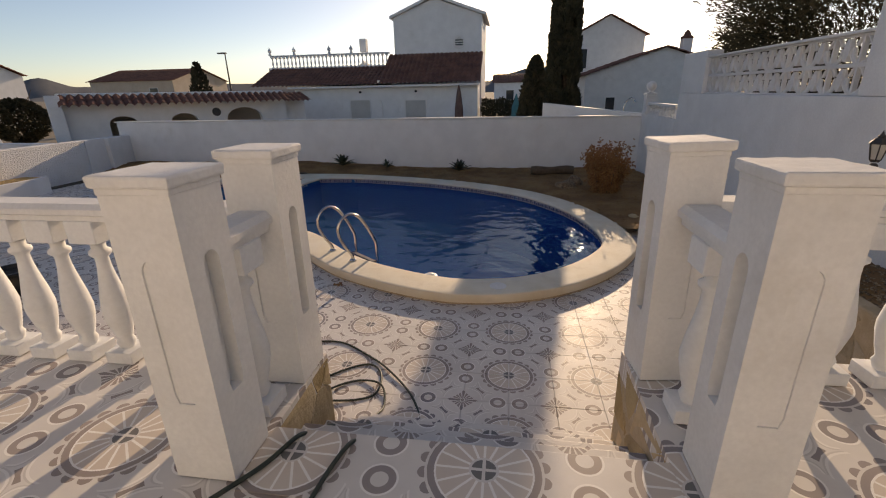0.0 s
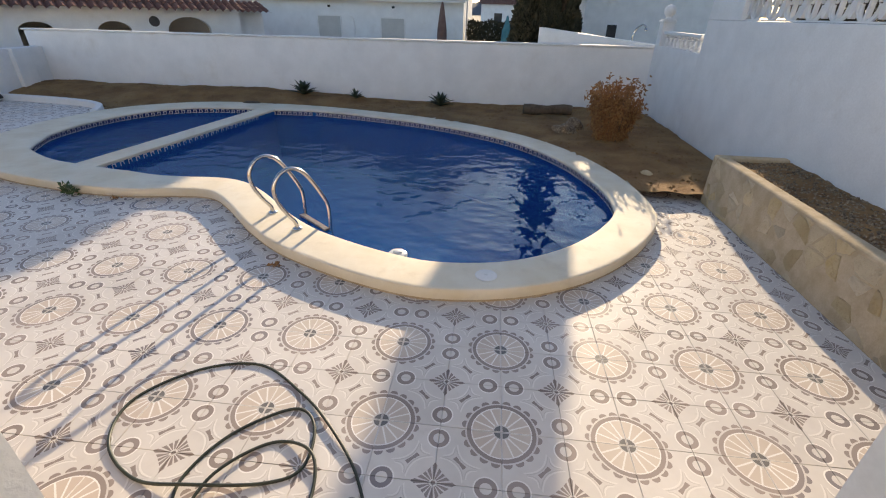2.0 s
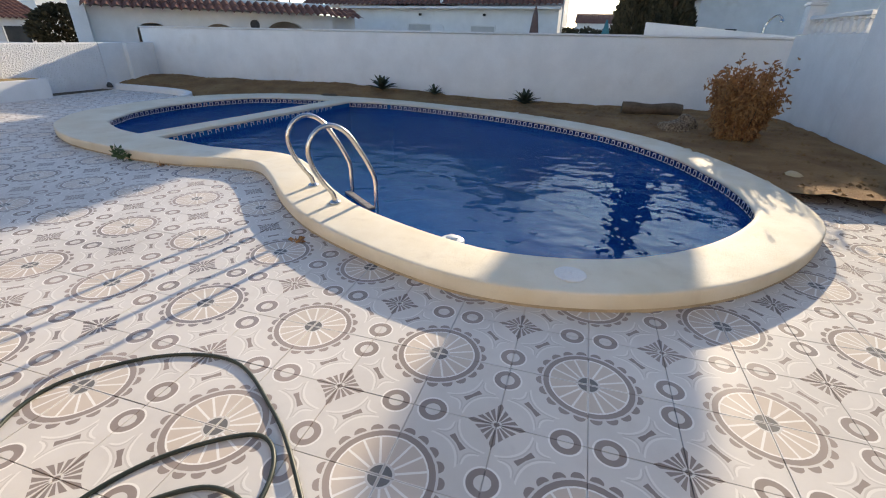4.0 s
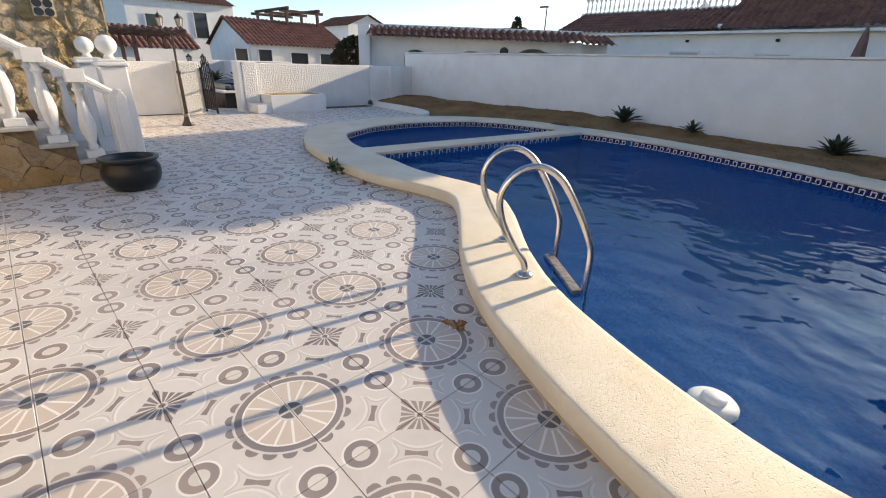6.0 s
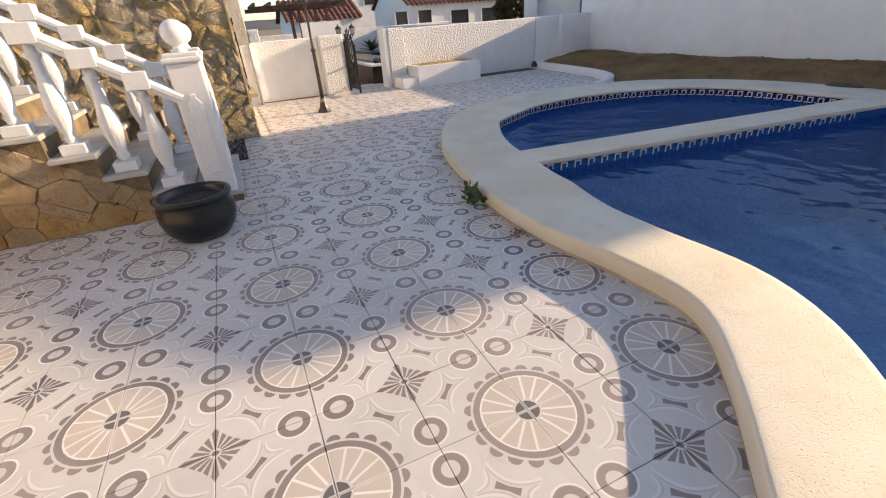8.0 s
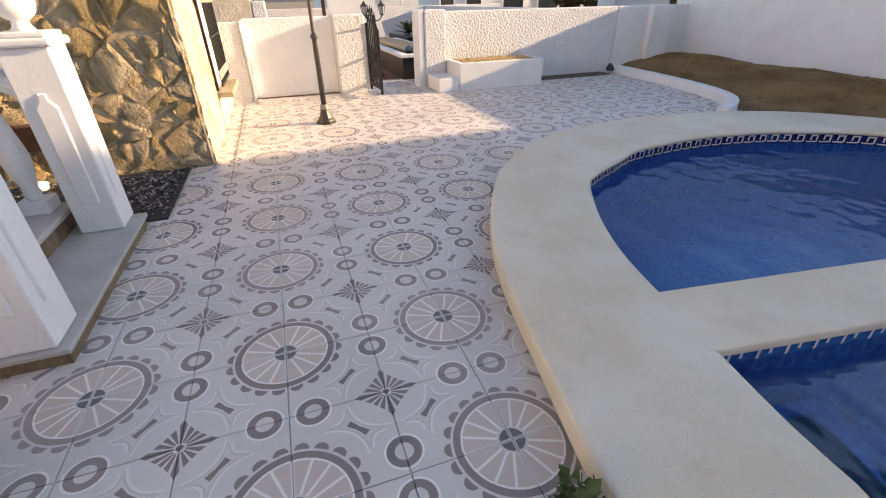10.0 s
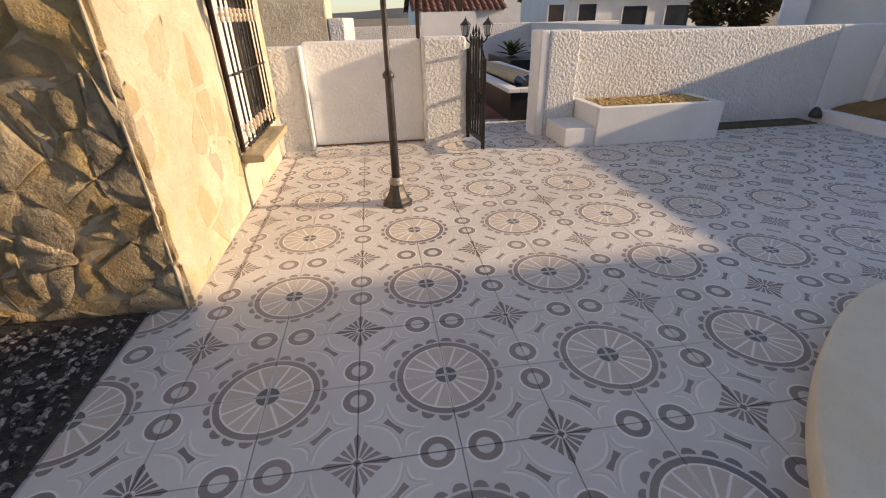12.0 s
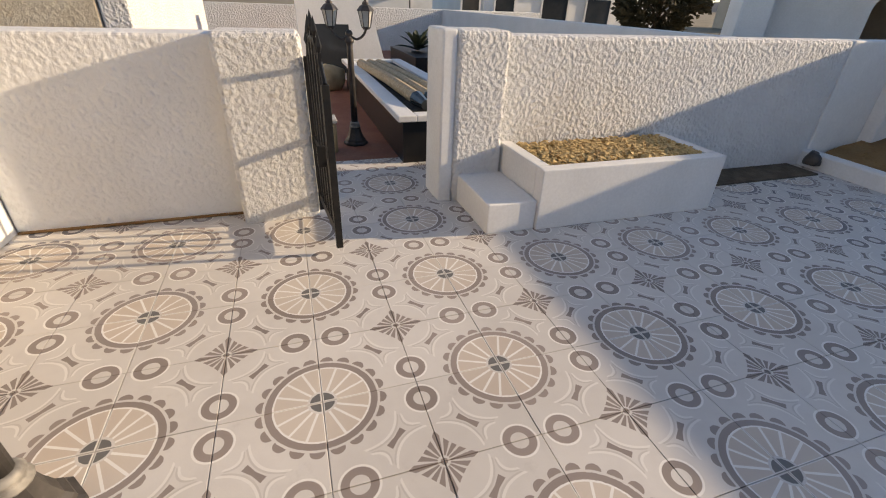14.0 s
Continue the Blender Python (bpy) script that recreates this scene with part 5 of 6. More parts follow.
def step_height(y):
    return UP if y < YR else max(0.0, UP - 0.18 * (1 + int((y - YR) / 0.23)))


pts = [(-0.5, -2.75, UP + HZ), (-0.36, -2.45, UP + HZ), (-0.2, -2.2, UP + HZ), (-0.12, -2.02, UP + HZ), (-0.12, -1.88, 0.93), (-0.2, -1.6, 0.76), (-0.2, -1.3, 0.42), (-0.35, -0.95, 0.16), (-0.75, -0.95, HZ), (-0.95, -0.68, HZ), (-0.98, -0.47, HZ), (-0.85, -0.2, HZ), (-0.57, 0.01, HZ), (-0.4, -0.1, HZ),
       (-0.36, -0.38, HZ), (-0.53, -0.5, HZ), (-0.91, -0.57, HZ * 3), (-1.25, -0.56, HZ), (-1.56, -0.36, HZ), (-1.64, -0.04, HZ), (-1.36, 0.27, HZ), (-0.97, 0.36, HZ), (-0.59, 0.15, HZ), (-0.32, -0.08, HZ * 2), (-0.05, -0.39, HZ),
       (0.08, -0.72, HZ), (-0.05, -1.0, 0.24), (-0.1, -1.35, 0.56), (0.0, -1.7, 0.8), (0.1, -1.92, 0.95), (0.1, -2.04, UP + HZ), (0.05, -2.3, UP + HZ), (0.03, -2.8, UP + HZ)]
part("pipe", tube(spline(pts, 9), 0.0095, 8), "hose", hose, smooth=True)
pts = [(-0.3, -0.84, 0.12), (-0.25, -0.56, HZ), (-0.34, -0.3, HZ * 3), (-0.6, -0.25, HZ), (-0.82, -0.5, HZ * 3), (-0.86, -0.8, HZ)]
part("pipe", tube(spline(pts, 9), 0.0095, 8), "hose", hose, smooth=True)

# vent hood on the house wall, pale stones in the gravel
hood = thing("vent_hood", "dark brown metal vent hood with side slats on the house wall", "vent", (-9.10, 0.48, 0.34))
part("body", box(0.0, 0.14, -0.13, 0.115, 0, 0.2, 0.004), "hood_brown", hood)
for k in range(8):
    part("slat", box(0.012, 0.128, 0.116, 0.128, 0.014 + k * 0.023, 0.026 + k * 0.023), "beige", hood, "pale metal slat")
part("flange", box(-0.02, 0.012, 0.1162, 0.19, 0, 0.2, 0.003), "plastic_white", hood, "pale mounting strip")
rock("rock", "white broken block lying on the dark gravel", (-8.95, 0.32, 0.035), (0.11, 0.09, 0.05), 14, "white_old")
verts, faces = [], []
sg = random.Random(21)
for _ in range(2600):
    c0, s = Vector((sg.uniform(-9.05, -7.92), sg.uniform(-2.5, 1.48), 0.014)), sg.uniform(0.008, 0.03)
    k = len(verts)
    e = Euler((sg.uniform(-0.5, 0.5), sg.uniform(-0.5, 0.5), sg.uniform(0, 6))).to_matrix()
    for v in ((-1, -0.6, 0), (1, -0.5, 0), (0.8, 0.7, 0), (-0.7, 0.6, 0), (0, 0, 0.7)):
        verts.append(tuple(c0 + e @ Vector(v) * s))
    faces += [(k, k + 1, k + 4), (k + 1, k + 2, k + 4), (k + 2, k + 3, k + 4), (k + 3, k, k + 4)]
me = bpy.data.meshes.new("pebbles")
me.from_pydata(verts, [], faces)
me.materials.append(M["pebble"])
tagged(part("pebbles", me, None, gravel), kind="stuff")

# ---------------------------------------------------------------- beyond the walls
def roof_sheet(x0, x1, y0, z0, y1, z1, pitch=0.24, r=0.07):
    """Clay tile roof plane from the eave (y0, z0) to the ridge (y1, z1): round ridges and hollows, with stepped courses."""
    k = max(1, int((x1 - x0) / pitch))
    rows = max(2, int(math.hypot(y1 - y0, z1 - z0) / 0.4))
    verts, faces = [], []
    cols = k * 6 + 1
    for j in range(rows):
        for e in (0, 1):
            f = (j + e) / rows
            for i in range(cols):
                w = (x1 - x0) * i / (cols - 1)
                hgt = r * abs(math.sin(math.pi * i / 6)) + (0.03 if e == 0 else 0.0)
                verts.append((x0 + w, y0 + (y1 - y0) * f, z0 + (z1 - z0) * f + hgt))
    for j in range(rows * 2 - 1):
        for i in range(cols - 1):
            a = j * cols + i
            faces.append((a, a + 1, a + cols + 1, a + cols))
    me = bpy.data.meshes.new("roof")
    me.from_pydata(verts, [], faces)
    return me


def solid_gable(x0, x1, y0, y1, eave, apex, ax=None):
    """A block whose front and back rise to a gable."""
    ax = (x0 + x1) / 2 if ax is None else ax
    bm = bmesh.new()
    prof = [(x0, -0.05), (x1, -0.05), (x1, eave), (ax, apex), (x0, eave)]
    a = [bm.verts.new((x, y0, z)) for x, z in prof]
    b = [bm.verts.new((x, y1, z)) for x, z in prof]
    bm.faces.new(a), bm.faces.new(b)
    for k in range(5):
        bm.faces.new((a[k], a[(k + 1) % 5], b[(k + 1) % 5], b[k]))
    return bm


def pane(parent, x0, x1, y, z0, z1, mat="blind", face=-1):
    """A window in a wall that faces -y: frame, sill and pane."""
    w = part("window", box(x0, x1, y - 0.03, y - 0.005, z0, z1, 0), mat, parent)
    for a in ((x0 - 0.05, x0, z0 - 0.05, z1 + 0.05), (x1, x1 + 0.05, z0 - 0.05, z1 + 0.05), (x0, x1, z1, z1 + 0.05), (x0, x1, z0 - 0.05, z0)):
        part("frame", box(a[0], a[1], y - 0.05, y - 0.004, a[2], a[3]), "white_old", w)
    return w


villa = thing("villa", "white villa with red clay tile roofs and a square tower", "house")
part("tower", solid_gable(-5.93, -0.95, 23.5, 28.0, 6.35, 7.25, -3.6), "white", villa)
for s, xa, xb, za, zb in ((0, -6.1, -3.6, 6.27, 7.27), (1, -3.6, -0.7, 7.27, 6.27)):
    bm = bmesh.new()
    q = [bm.verts.new(c) for c in ((xa, 23.3, za + 0.02), (xb, 23.3, zb + 0.02), (xb, 28.2, zb + 0.02), (xa, 28.2, za + 0.02), (xa, 23.3, za + 0.16), (xb, 23.3, zb + 0.16), (xb, 28.2, zb + 0.16), (xa, 28.2, za + 0.16))]
    for f in ((0, 1, 2, 3), (4, 5, 6, 7), (0, 1, 5, 4), (1, 2, 6, 5), (2, 3, 7, 6), (3, 0, 4, 7)):
        bm.faces.new([q[k] for k in f])
    part("tower_roof", bm, "white_old", villa)
bm = lathe([(0.34, 0), (0.36, 0.05), (0.25, 0.06), (0.24, 0.02)], 24)
bmesh.ops.transform(bm, matrix=Matrix.Translation((-2.2, 23.49, 5.0)) @ Matrix.Rotation(math.pi / 2, 4, "X"), verts=bm.verts)
part("round_window", bm, "white_old", villa, "round vent with louvres")
for k in range(3):
    part("louvre", box(-2.42, -1.98, 23.42, 23.47, 4.84 + k * 0.12, 4.9 + k * 0.12), "glass", villa)
part("wing", box(-11.2, -1.0, 21.2, 26.5, -0.05, 2.82), "white", villa)
part("eave_board", box(-11.4, -0.9, 20.75, 21.2, 2.70, 2.80, 0.01), "white_old", villa)
leaf_part("wing_roof", roof_sheet(-6.25, -0.85, 20.7, 2.82, 23.5, 4.45), "roof", villa, "dark red clay tiles")
leaf_part("wing_roof", roof_sheet(-13.6, -6.27, 20.7, 2.80, 23.5, 3.85), "roof", villa, "dark red clay tiles")
part("roof_verge", box(-6.34, -6.2, 20.9, 23.5, 2.9, 3.05), "white_old", villa)
pane(villa, -8.0, -6.9, 21.2, 0.9, 2.05, "blind")
pane(villa, -4.9, -3.8, 21.2, 1.0, 2.0, "blind")
for x in (-7.4, -4.3):
    part("wall_lamp", box(x - 0.06, x + 0.06, 21.08, 21.2, 2.42, 2.52, 0.02), "iron", villa)
part("down_pipe", tube(spline([(-6.2, 21.14, 1.0), (-6.22, 21.12, 1.9), (-6.4, 21.12, 2.05)], 4), 0.025, 6), "white_old", villa)
part("roof_terrace", box(-13.8, -6.27, 23.52, 27, 2.9, 3.95), "white", villa)
roof_bal = thing("roof_balustrade", "white balustrade with vases round the villa's roof terrace", "balustrade", (-13.7, 23.7, 3.95), -90)
for k in range(30):
    b = part("baluster", BAL_FAR, None, roof_bal)
    b.location = (0, 0.12 + k * 0.245, 0)
part("handrail", shifted(rail_bm(7.4, 0.2, 0.1), 0.602), "white", roof_bal)
for y in (0.0, 1.55, 3.75, 5.1):
    part("vase", lathe([(0.09, 0.7), (0.09, 0.78), (0.05, 0.82), (0.1, 0.9), (0.11, 0.98), (0.04, 1.08), (0.001, 1.16)], 10, at=(0, y, 0)), "white", roof_bal)
chim = thing("chimney", "white chimney with a small pitched cap", "chimney", (-8.0, 24.3, 3.95))
part("stack", box(-0.2, 0.2, -0.2, 0.2, 0, 0.72, 0.02), "white", chim)
part("cap", solid_gable(-0.32, 0.32, -0.3, 0.3, 0.0, 0.28), "white_old", chim)
chim.children[-1].location = (0, 0, 0.775)

# arcade wall with a tile ridge
AL = 8.1                                      # the wall runs away behind the corner of the plot
arcade = thing("arcade_wall", "white garden wall with arched openings and a tile ridge", "garden wall", (-15.0, 10.85, 0), 49.2)
bm = bmesh.new()
opens = [(1.7, 0.46), (3.8, 0.5), (6.2, 0.75)]
ring = [(0, -0.05), (0, 2.22), (AL, 2.22), (AL, -0.05)]
for cx, rr in reversed(opens):
    ring += [(cx + rr, -0.05)] + [(cx + rr * math.cos(a), 1.5 + rr * 0.6 * math.sin(a)) for a in (radians(15 * k) for k in range(13))] + [(cx - rr, -0.05)]
for y in (0, 0.25):
    sheet = plate_with_hole(ring, [], 0)
    bmesh.ops.transform(sheet, matrix=Matrix(((1, 0, 0, 0), (0, 0, 1, y), (0, 1, 0, 0), (0, 0, 0, 1))), verts=sheet.verts)
    joined(sheet, bm)
for k in range(len(ring)):
    a, b = ring[k], ring[(k + 1) % len(ring)]
    bm.faces.new([bm.verts.new(p) for p in ((a[0], 0, a[1]), (b[0], 0, b[1]), (b[0], 0.25, b[1]), (a[0], 0.25, a[1]))])
part("wall", bm, "white", arcade)
leaf_part("ridge_tiles", roof_sheet(-0.1, AL, -0.7, 2.12, 0.12, 2.5, 0.27, 0.1), "roof", arcade, "weathered red clay ridge tiles")
part("ridge_cap", box(-0.1, AL, 0.1, 0.4, 2.42, 2.62, 0.05), "white_old", arcade)
part("end_pier", box(-0.42, -0.004, -0.3, 0.4, -0.05, 2.55, 0.02), "white", arcade)
bm = lathe([(0.17, 0), (0.17, 0.03), (0.1, 0.03)], 20)
bmesh.ops.transform(bm, matrix=Matrix.Translation((5.05, -0.01, 1.8)) @ Matrix.Rotation(math.pi / 2, 4, "X"), verts=bm.verts)
part("plaque", bm, "iron_grey", arcade, "round dark plaque")
leaf_part("side_roof", roof_sheet(AL + 0.1, AL + 1.3, -0.2, 2.1, 1.0, 2.5), "roof", arcade)
# Unseen box added behind the arches so that they look dark inside.
part("porch_back", box(0, AL, 2.6, 2.8, -0.05, 2.3), "beige", arcade, "added back wall that keeps the arches dark")
part("porch_ceiling", box(0, AL, 0.41, 2.8, 2.301, 2.4), "white_old", arcade)
part("porch_side", box(-0.2, -0.005, 0.41, 2.8, -0.05, 2.3), "white", arcade)
part("side_wall", box(AL + 0.1, AL + 1.2, 0.6, 0.85, -0.05, 2.2), "white", arcade)


def tree_crown(name, label, at, height, rx, seed, mat, count, size, trunk=0.12, shape="column", group="", slim=0.35):
    """A tree: tapered trunk, limbs and a crown of small leaves with gaps."""
    g = random.Random(seed)
    t = thing(name, label, "tree", at, 0, group)
    part("trunk", tube([Vector((0.04 * math.sin(3 * f + seed), 0.03 * math.cos(2 * f), height * 0.9 * f)) for f in (0, 0.2, 0.4, 0.6, 0.8, 1)], lambda s: trunk * (1 - 0.85 * s), 8), "bark", t)
    for k in range(14):
        a, z = g.uniform(0, 6.28), height * g.uniform(0.2, 0.75)
        l = rx * g.uniform(0.5, 0.9)
        part("limb", tube([Vector((0, 0, z)), Vector((math.cos(a) * l * 0.5, math.sin(a) * l * 0.5, z + l * 0.5)), Vector((math.cos(a) * l * 0.8, math.sin(a) * l * 0.8, z + l * 1.1))], lambda s: 0.03 * (1 - 0.7 * s), 5), "bark", t)

    def place():
        while True:
            f = g.uniform(0.03, 1.0)
            a = g.uniform(0, 6.28)
            wide = rx * (min(1.0, f * 5) * (1 - f ** 2.2) ** 0.7 if shape == "column" else math.sin(math.pi * min(1, max(0, (f - 0.25) / 0.75))) ** 0.6 if f > 0.25 else 0)
            p = Vector((math.cos(a), math.sin(a), f * height / rx * 0.35))
            wide *= 1 + 0.35 * noise.noise(p * 2.3 + Vector((seed, 0, 0)))
            r = wide * g.uniform(0.45, 1.0) ** 0.5
            if noise.noise(Vector((math.cos(a) * 2, math.sin(a) * 2, f * 9 + seed))) > -0.35:
                break
        up = 1.6 if shape == "column" else 0.2
        return (math.cos(a) * r, math.sin(a) * r, f * height), (math.cos(a) + g.gauss(0, 0.4), math.sin(a) + g.gauss(0, 0.4), up + g.gauss(0, 0.5))

    tagged(leaf_part("crown", leaves(count, g, place, size, slim=slim), mat, t), kind="stuff")
    return t


tree_crown("cypress", "tall dark cypress behind the boundary wall", (2.75, 15.4, -0.05), 9.4, 0.58, 1, "leaf_dark", 20000, 0.18, group="cypresses")
tree_crown("cypress", "tall dark cypress behind the boundary wall", (2.45, 15.7, -0.05), 8.4, 0.3, 4, "leaf_dark", 10000, 0.17, group="cypresses")
tree_crown("cypress", "lower bushy cypress behind the boundary wall", (1.75, 16.8, -0.05), 3.7, 0.7, 9, "needle", 14000, 0.16, group="cypresses")
tree_crown("pine", "dark feathery pine beyond the side wall", (7.7, 6.6, -0.05), 6.2, 3.1, 6, "needle", 120000, 0.13, 0.16, "round", slim=0.09)
tree_crown("pine", "dark round tree beside the arcade", (-21.6, 14.6, -0.05), 2.5, 1.1, 12, "leaf_dark", 6000, 0.18, 0.12, "round")
tree_crown("norfolk_pine", "slender layered conifer far off", (-27.5, 36.0, -0.05), 5.2, 0.9, 15, "leaf_dark", 1500, 0.3, 0.1)


def palm(at, h, r, seed):
    g = random.Random(seed)
    t = thing("palm", "short palm with arching fronds", "palm", at, 0, "palms")
    part("trunk", tube([Vector((0, 0, h * f)) for f in (0, 0.3, 0.6, 1)], lambda s: 0.22 - 0.05 * s, 8), "bark", t)
    for k in range(22):
        a, lift = k * 2.4, g.uniform(0.1, 1.2)
        bm = bmesh.new()
        d, s = Vector((math.cos(a), math.sin(a), 0)), Vector((-math.sin(a), math.cos(a), 0))
        prev = None
        for q in range(8):
            f = q / 7
            p = d * r * f * math.cos(lift * (1 - f)) + Vector((0, 0, h + r * (math.sin(lift) * f - 0.65 * f * f)))
            w = 0.16 * math.sin(math.pi * min(1, f + 0.12)) + 0.01
            row = (bm.verts.new(p + s * w - Vector((0, 0, w))), bm.verts.new(p), bm.verts.new(p - s * w - Vector((0, 0, w))))
            if prev:
                bm.faces.new((prev[0], row[0], row[1], prev[1])), bm.faces.new((prev[1], row[1], row[2], prev[2]))
            prev = row
        part("frond", bm, "leaf", t)


palm((-24.0, 25.5, -0.05), 2.4, 1.5, 1)
palm((-21.5, 27.5, -0.05), 2.0, 1.4, 2)

# hedge and far white houses past the villa
hg = random.Random(17)
hedge = thing("hedge", "clipped dark green hedge beyond the boundary wall", "hedge")
for k in range(6):
    part("stem", tube([Vector((-0.4 + k * 0.6, 22.0, -0.05)), Vector((-0.38 + k * 0.6, 22.05, 0.9)), Vector((-0.4 + k * 0.62, 22.0, 1.5))], lambda f: 0.05 * (1 - 0.6 * f), 5), "bark", hedge)


def hedge_leaf():
    x, z = hg.uniform(-0.8, 3.0), hg.uniform(0.05, 1.0)
    top = 1.95 + 0.12 * noise.noise((x * 2.0, 0, 0))
    return (x, 22.0 + hg.uniform(-0.4, 0.4), z ** 0.7 * top), (hg.gauss(0, 1), hg.gauss(-0.4, 0.7), hg.gauss(0.5, 0.6))


tagged(leaf_part("foliage", leaves(7000, hg, hedge_leaf, 0.13), "leaf_dark", hedge), kind="stuff")

# street lamp
sl = thing("street_lamp", "tall grey street lamp with a flat head", "street lamp", (-24.5, 36.0, -0.05))
part("pole", lathe([(0.1, 0), (0.08, 2), (0.05, 6.0), (0.03, 6.05)], 10), "iron_grey", sl)
part("head", box(-0.7, 0.15, -0.12, 0.12, 6.0, 6.12, 0.04), "iron_grey", sl)


def simple_house(name, label, x0, x1, y0, y1, eave, apex, wall_mat, roof_mat, ridge="x", windows=()):
    h = thing(name, label, "house")
    if ridge == "x":
        part("wall", box(x0, x1, y0, y1, -0.05, eave), wall_mat, h)
    ym, xm = (y0 + y1) / 2, (x0 + x1) / 2
    if ridge == "x":
        leaf_part("roof", roof_sheet(x0 - 0.3, x1 + 0.3, y0 - 0.3, eave - 0.06, ym, apex), roof_mat, h)
        leaf_part("roof", roof_sheet(x0 - 0.3, x1 + 0.3, y1 + 0.3, eave - 0.06, ym, apex), roof_mat, h)
        for x in (x0, x1):
            bm = bmesh.new()
            bm.faces.new([bm.verts.new(c) for c in ((x, y0, eave), (x, y1, eave), (x, ym, apex - 0.05))])
            part("gable", bm, wall_mat, h)
    elif ridge == "y":
        part("gable", solid_gable(x0, x1, y0, y1, eave, apex), wall_mat, h)
        for xa, za, xb, zb in ((x0 - 0.25, eave - 0.08, xm, apex + 0.02), (x1 + 0.25, eave - 0.08, xm, apex + 0.02)):
            me = roof_sheet(y0 - 0.2, y1 + 0.2, xa, za, xb, zb)
            me.transform(Matrix(((0, 1, 0, 0), (1, 0, 0, 0), (0, 0, 1, 0), (0, 0, 0, 1))))
            leaf_part("roof", me, roof_mat, h)
    for side, a, b, z0, z1 in windows:
        if side == "s":
            pane(h, a, b, y0, z0, z1, "glass")
        else:
            w = part("window", box(x1 + 0.005, x1 + 0.03, a, b, z0, z1), "glass", h)
            part("frame", box(x1 + 0.004, x1 + 0.05, a - 0.06, a, z0, z1), "white_old", w)
            part("frame", box(x1 + 0.004, x1 + 0.05, b, b + 0.06, z0, z1), "white_old", w)
    return h


simple_house("grey_villa", "two-storey pale villa in shade beyond the garden", 4.4, 8.6, 27, 36, 5.4, 6.5, "white_old", "roof", "y", (("s", 4.9, 5.3, 3.6, 4.7),))
simple_house("low_house", "low pale house with a gabled end beyond the garden", 4.2, 11.1, 19.5, 25, 3.0, 4.1, "white_old", "roof", "y", (("s", 5.2, 5.6, 0.8, 2.0),))
simple_house("far_house", "beige two-storey house far off", -47, -36.5, 44, 54, 4.2, 5.6, "beige", "roof", "x", (("s", -43, -41.8, 1.5, 2.8), ("s", -39.5, -38.5, 2.4, 3.4)))
simple_house("white_villa", "white two-storey villa with a brown roof", -42, -35, 7.2, 13.6, 4.5, 5.5, "white", "roof", "y", (("e", 8.2, 9.0, 2.6, 3.6), ("e", 11.0, 11.8, 2.4, 3.9), ("e", 9.4, 10.4, 0.8, 2.0)))
simple_house("low_villa", "low white villa with a red tile roof", -31, -25, 10.4, 16.2, 1.95, 3.3, "white", "roof", "y", (("e", 9.6, 10.2, 0.8, 1.7), ("e", 10.8, 11.5, 0.8, 1.7), ("e", 12.6, 13.6, 0.2, 1.6), ("e", 14.4, 15.4, 0.2, 1.6)))
simple_house("distant_house", "small white house seen far off", -1.5, 5.5, 62, 70, 3.4, 4.6, "white", "roof", "x", (("s", 0.2, 1.2, 1.2, 2.4), ("s", 3.0, 4.0, 1.2, 2.4)))
simple_house("distant_house", "low white house far off on the slope", 6.5, 12.0, 75, 82, 4.4, 5.4, "white", "roof", "x", (("s", 8.0, 9.0, 2.2, 3.4),))
simple_house("red_roof_house", "small white house with a bright red roof", -45, -39, 25.5, 30, 4.3, 5.3, "white", "roof", "x", ())
simple_house("small_house", "small white house with a tile roof", -29, -25, 4.6, 7.8, 1.6, 2.5, "white", "roof", "y", (("e", 5.4, 6.0, 0.4, 1.3),))
pergola = thing("roof_pergola", "dark timber pergola on a roof", "pergola", (-29.5, 14.8, 3.0))
for x in (-2.0, 0.0, 2.0):
    for y in (-1, 1):
        part("post", box(x - 0.07, x + 0.07, y - 0.07, y + 0.07, -0.8, 0.8), "wood_dark", pergola)
    part("beam", box(x - 0.06, x + 0.06, -1.4, 1.4, 0.8, 0.95), "wood_dark", pergola)
for y in (-1, 1):
    part("beam", box(-2.3, 2.3, y - 0.05, y + 0.05, 0.95, 1.1), "wood_dark", pergola)
chim2 = thing("chimney", "small chimney with a dark pot", "chimney", (9.1, 21.5, 4.0))
part("stack", box(-0.22, 0.22, -0.22, 0.22, -0.6, 0.6, 0.02), "white_old", chim2)
part("cap", lathe([(0.3, 0.6), (0.3, 0.68), (0.18, 0.75), (0.12, 0.9), (0.02, 1.0)], 8), "roof", chim2)

# neighbour's sloping white wall and shower
bm = bmesh.new()
q = [(1.89, 13.0, 1.98), (4.9, 11.15, 1.66)]
n1 = Vector((1.85, 3.01, 0)).normalized() * 0.12
lo = [Vector((x, y, -0.05)) for x, y, z in q]
hi = [Vector((x, y, z)) for k, (x, y, z) in enumerate(q)]
vs = [bm.verts.new(p) for p in (lo[0] - n1, lo[1] - n1, lo[1] + n1, lo[0] + n1, hi[0] - n1, hi[1] - n1, hi[1] + n1, hi[0] + n1)]
for f in ((0, 1, 2, 3), (4, 5, 6, 7), (0, 1, 5, 4), (1, 2, 6, 5), (2, 3, 7, 6), (3, 0, 4, 7)):
    bm.faces.new([vs[k] for k in f])
tagged(part("wall_neighbour", bm, "white"), "white garden wall of the next plot", "wall", kind="structure")
shower = thing("garden_shower", "thin white curved garden shower pipe", "shower", (4.3, 12.0, 0))
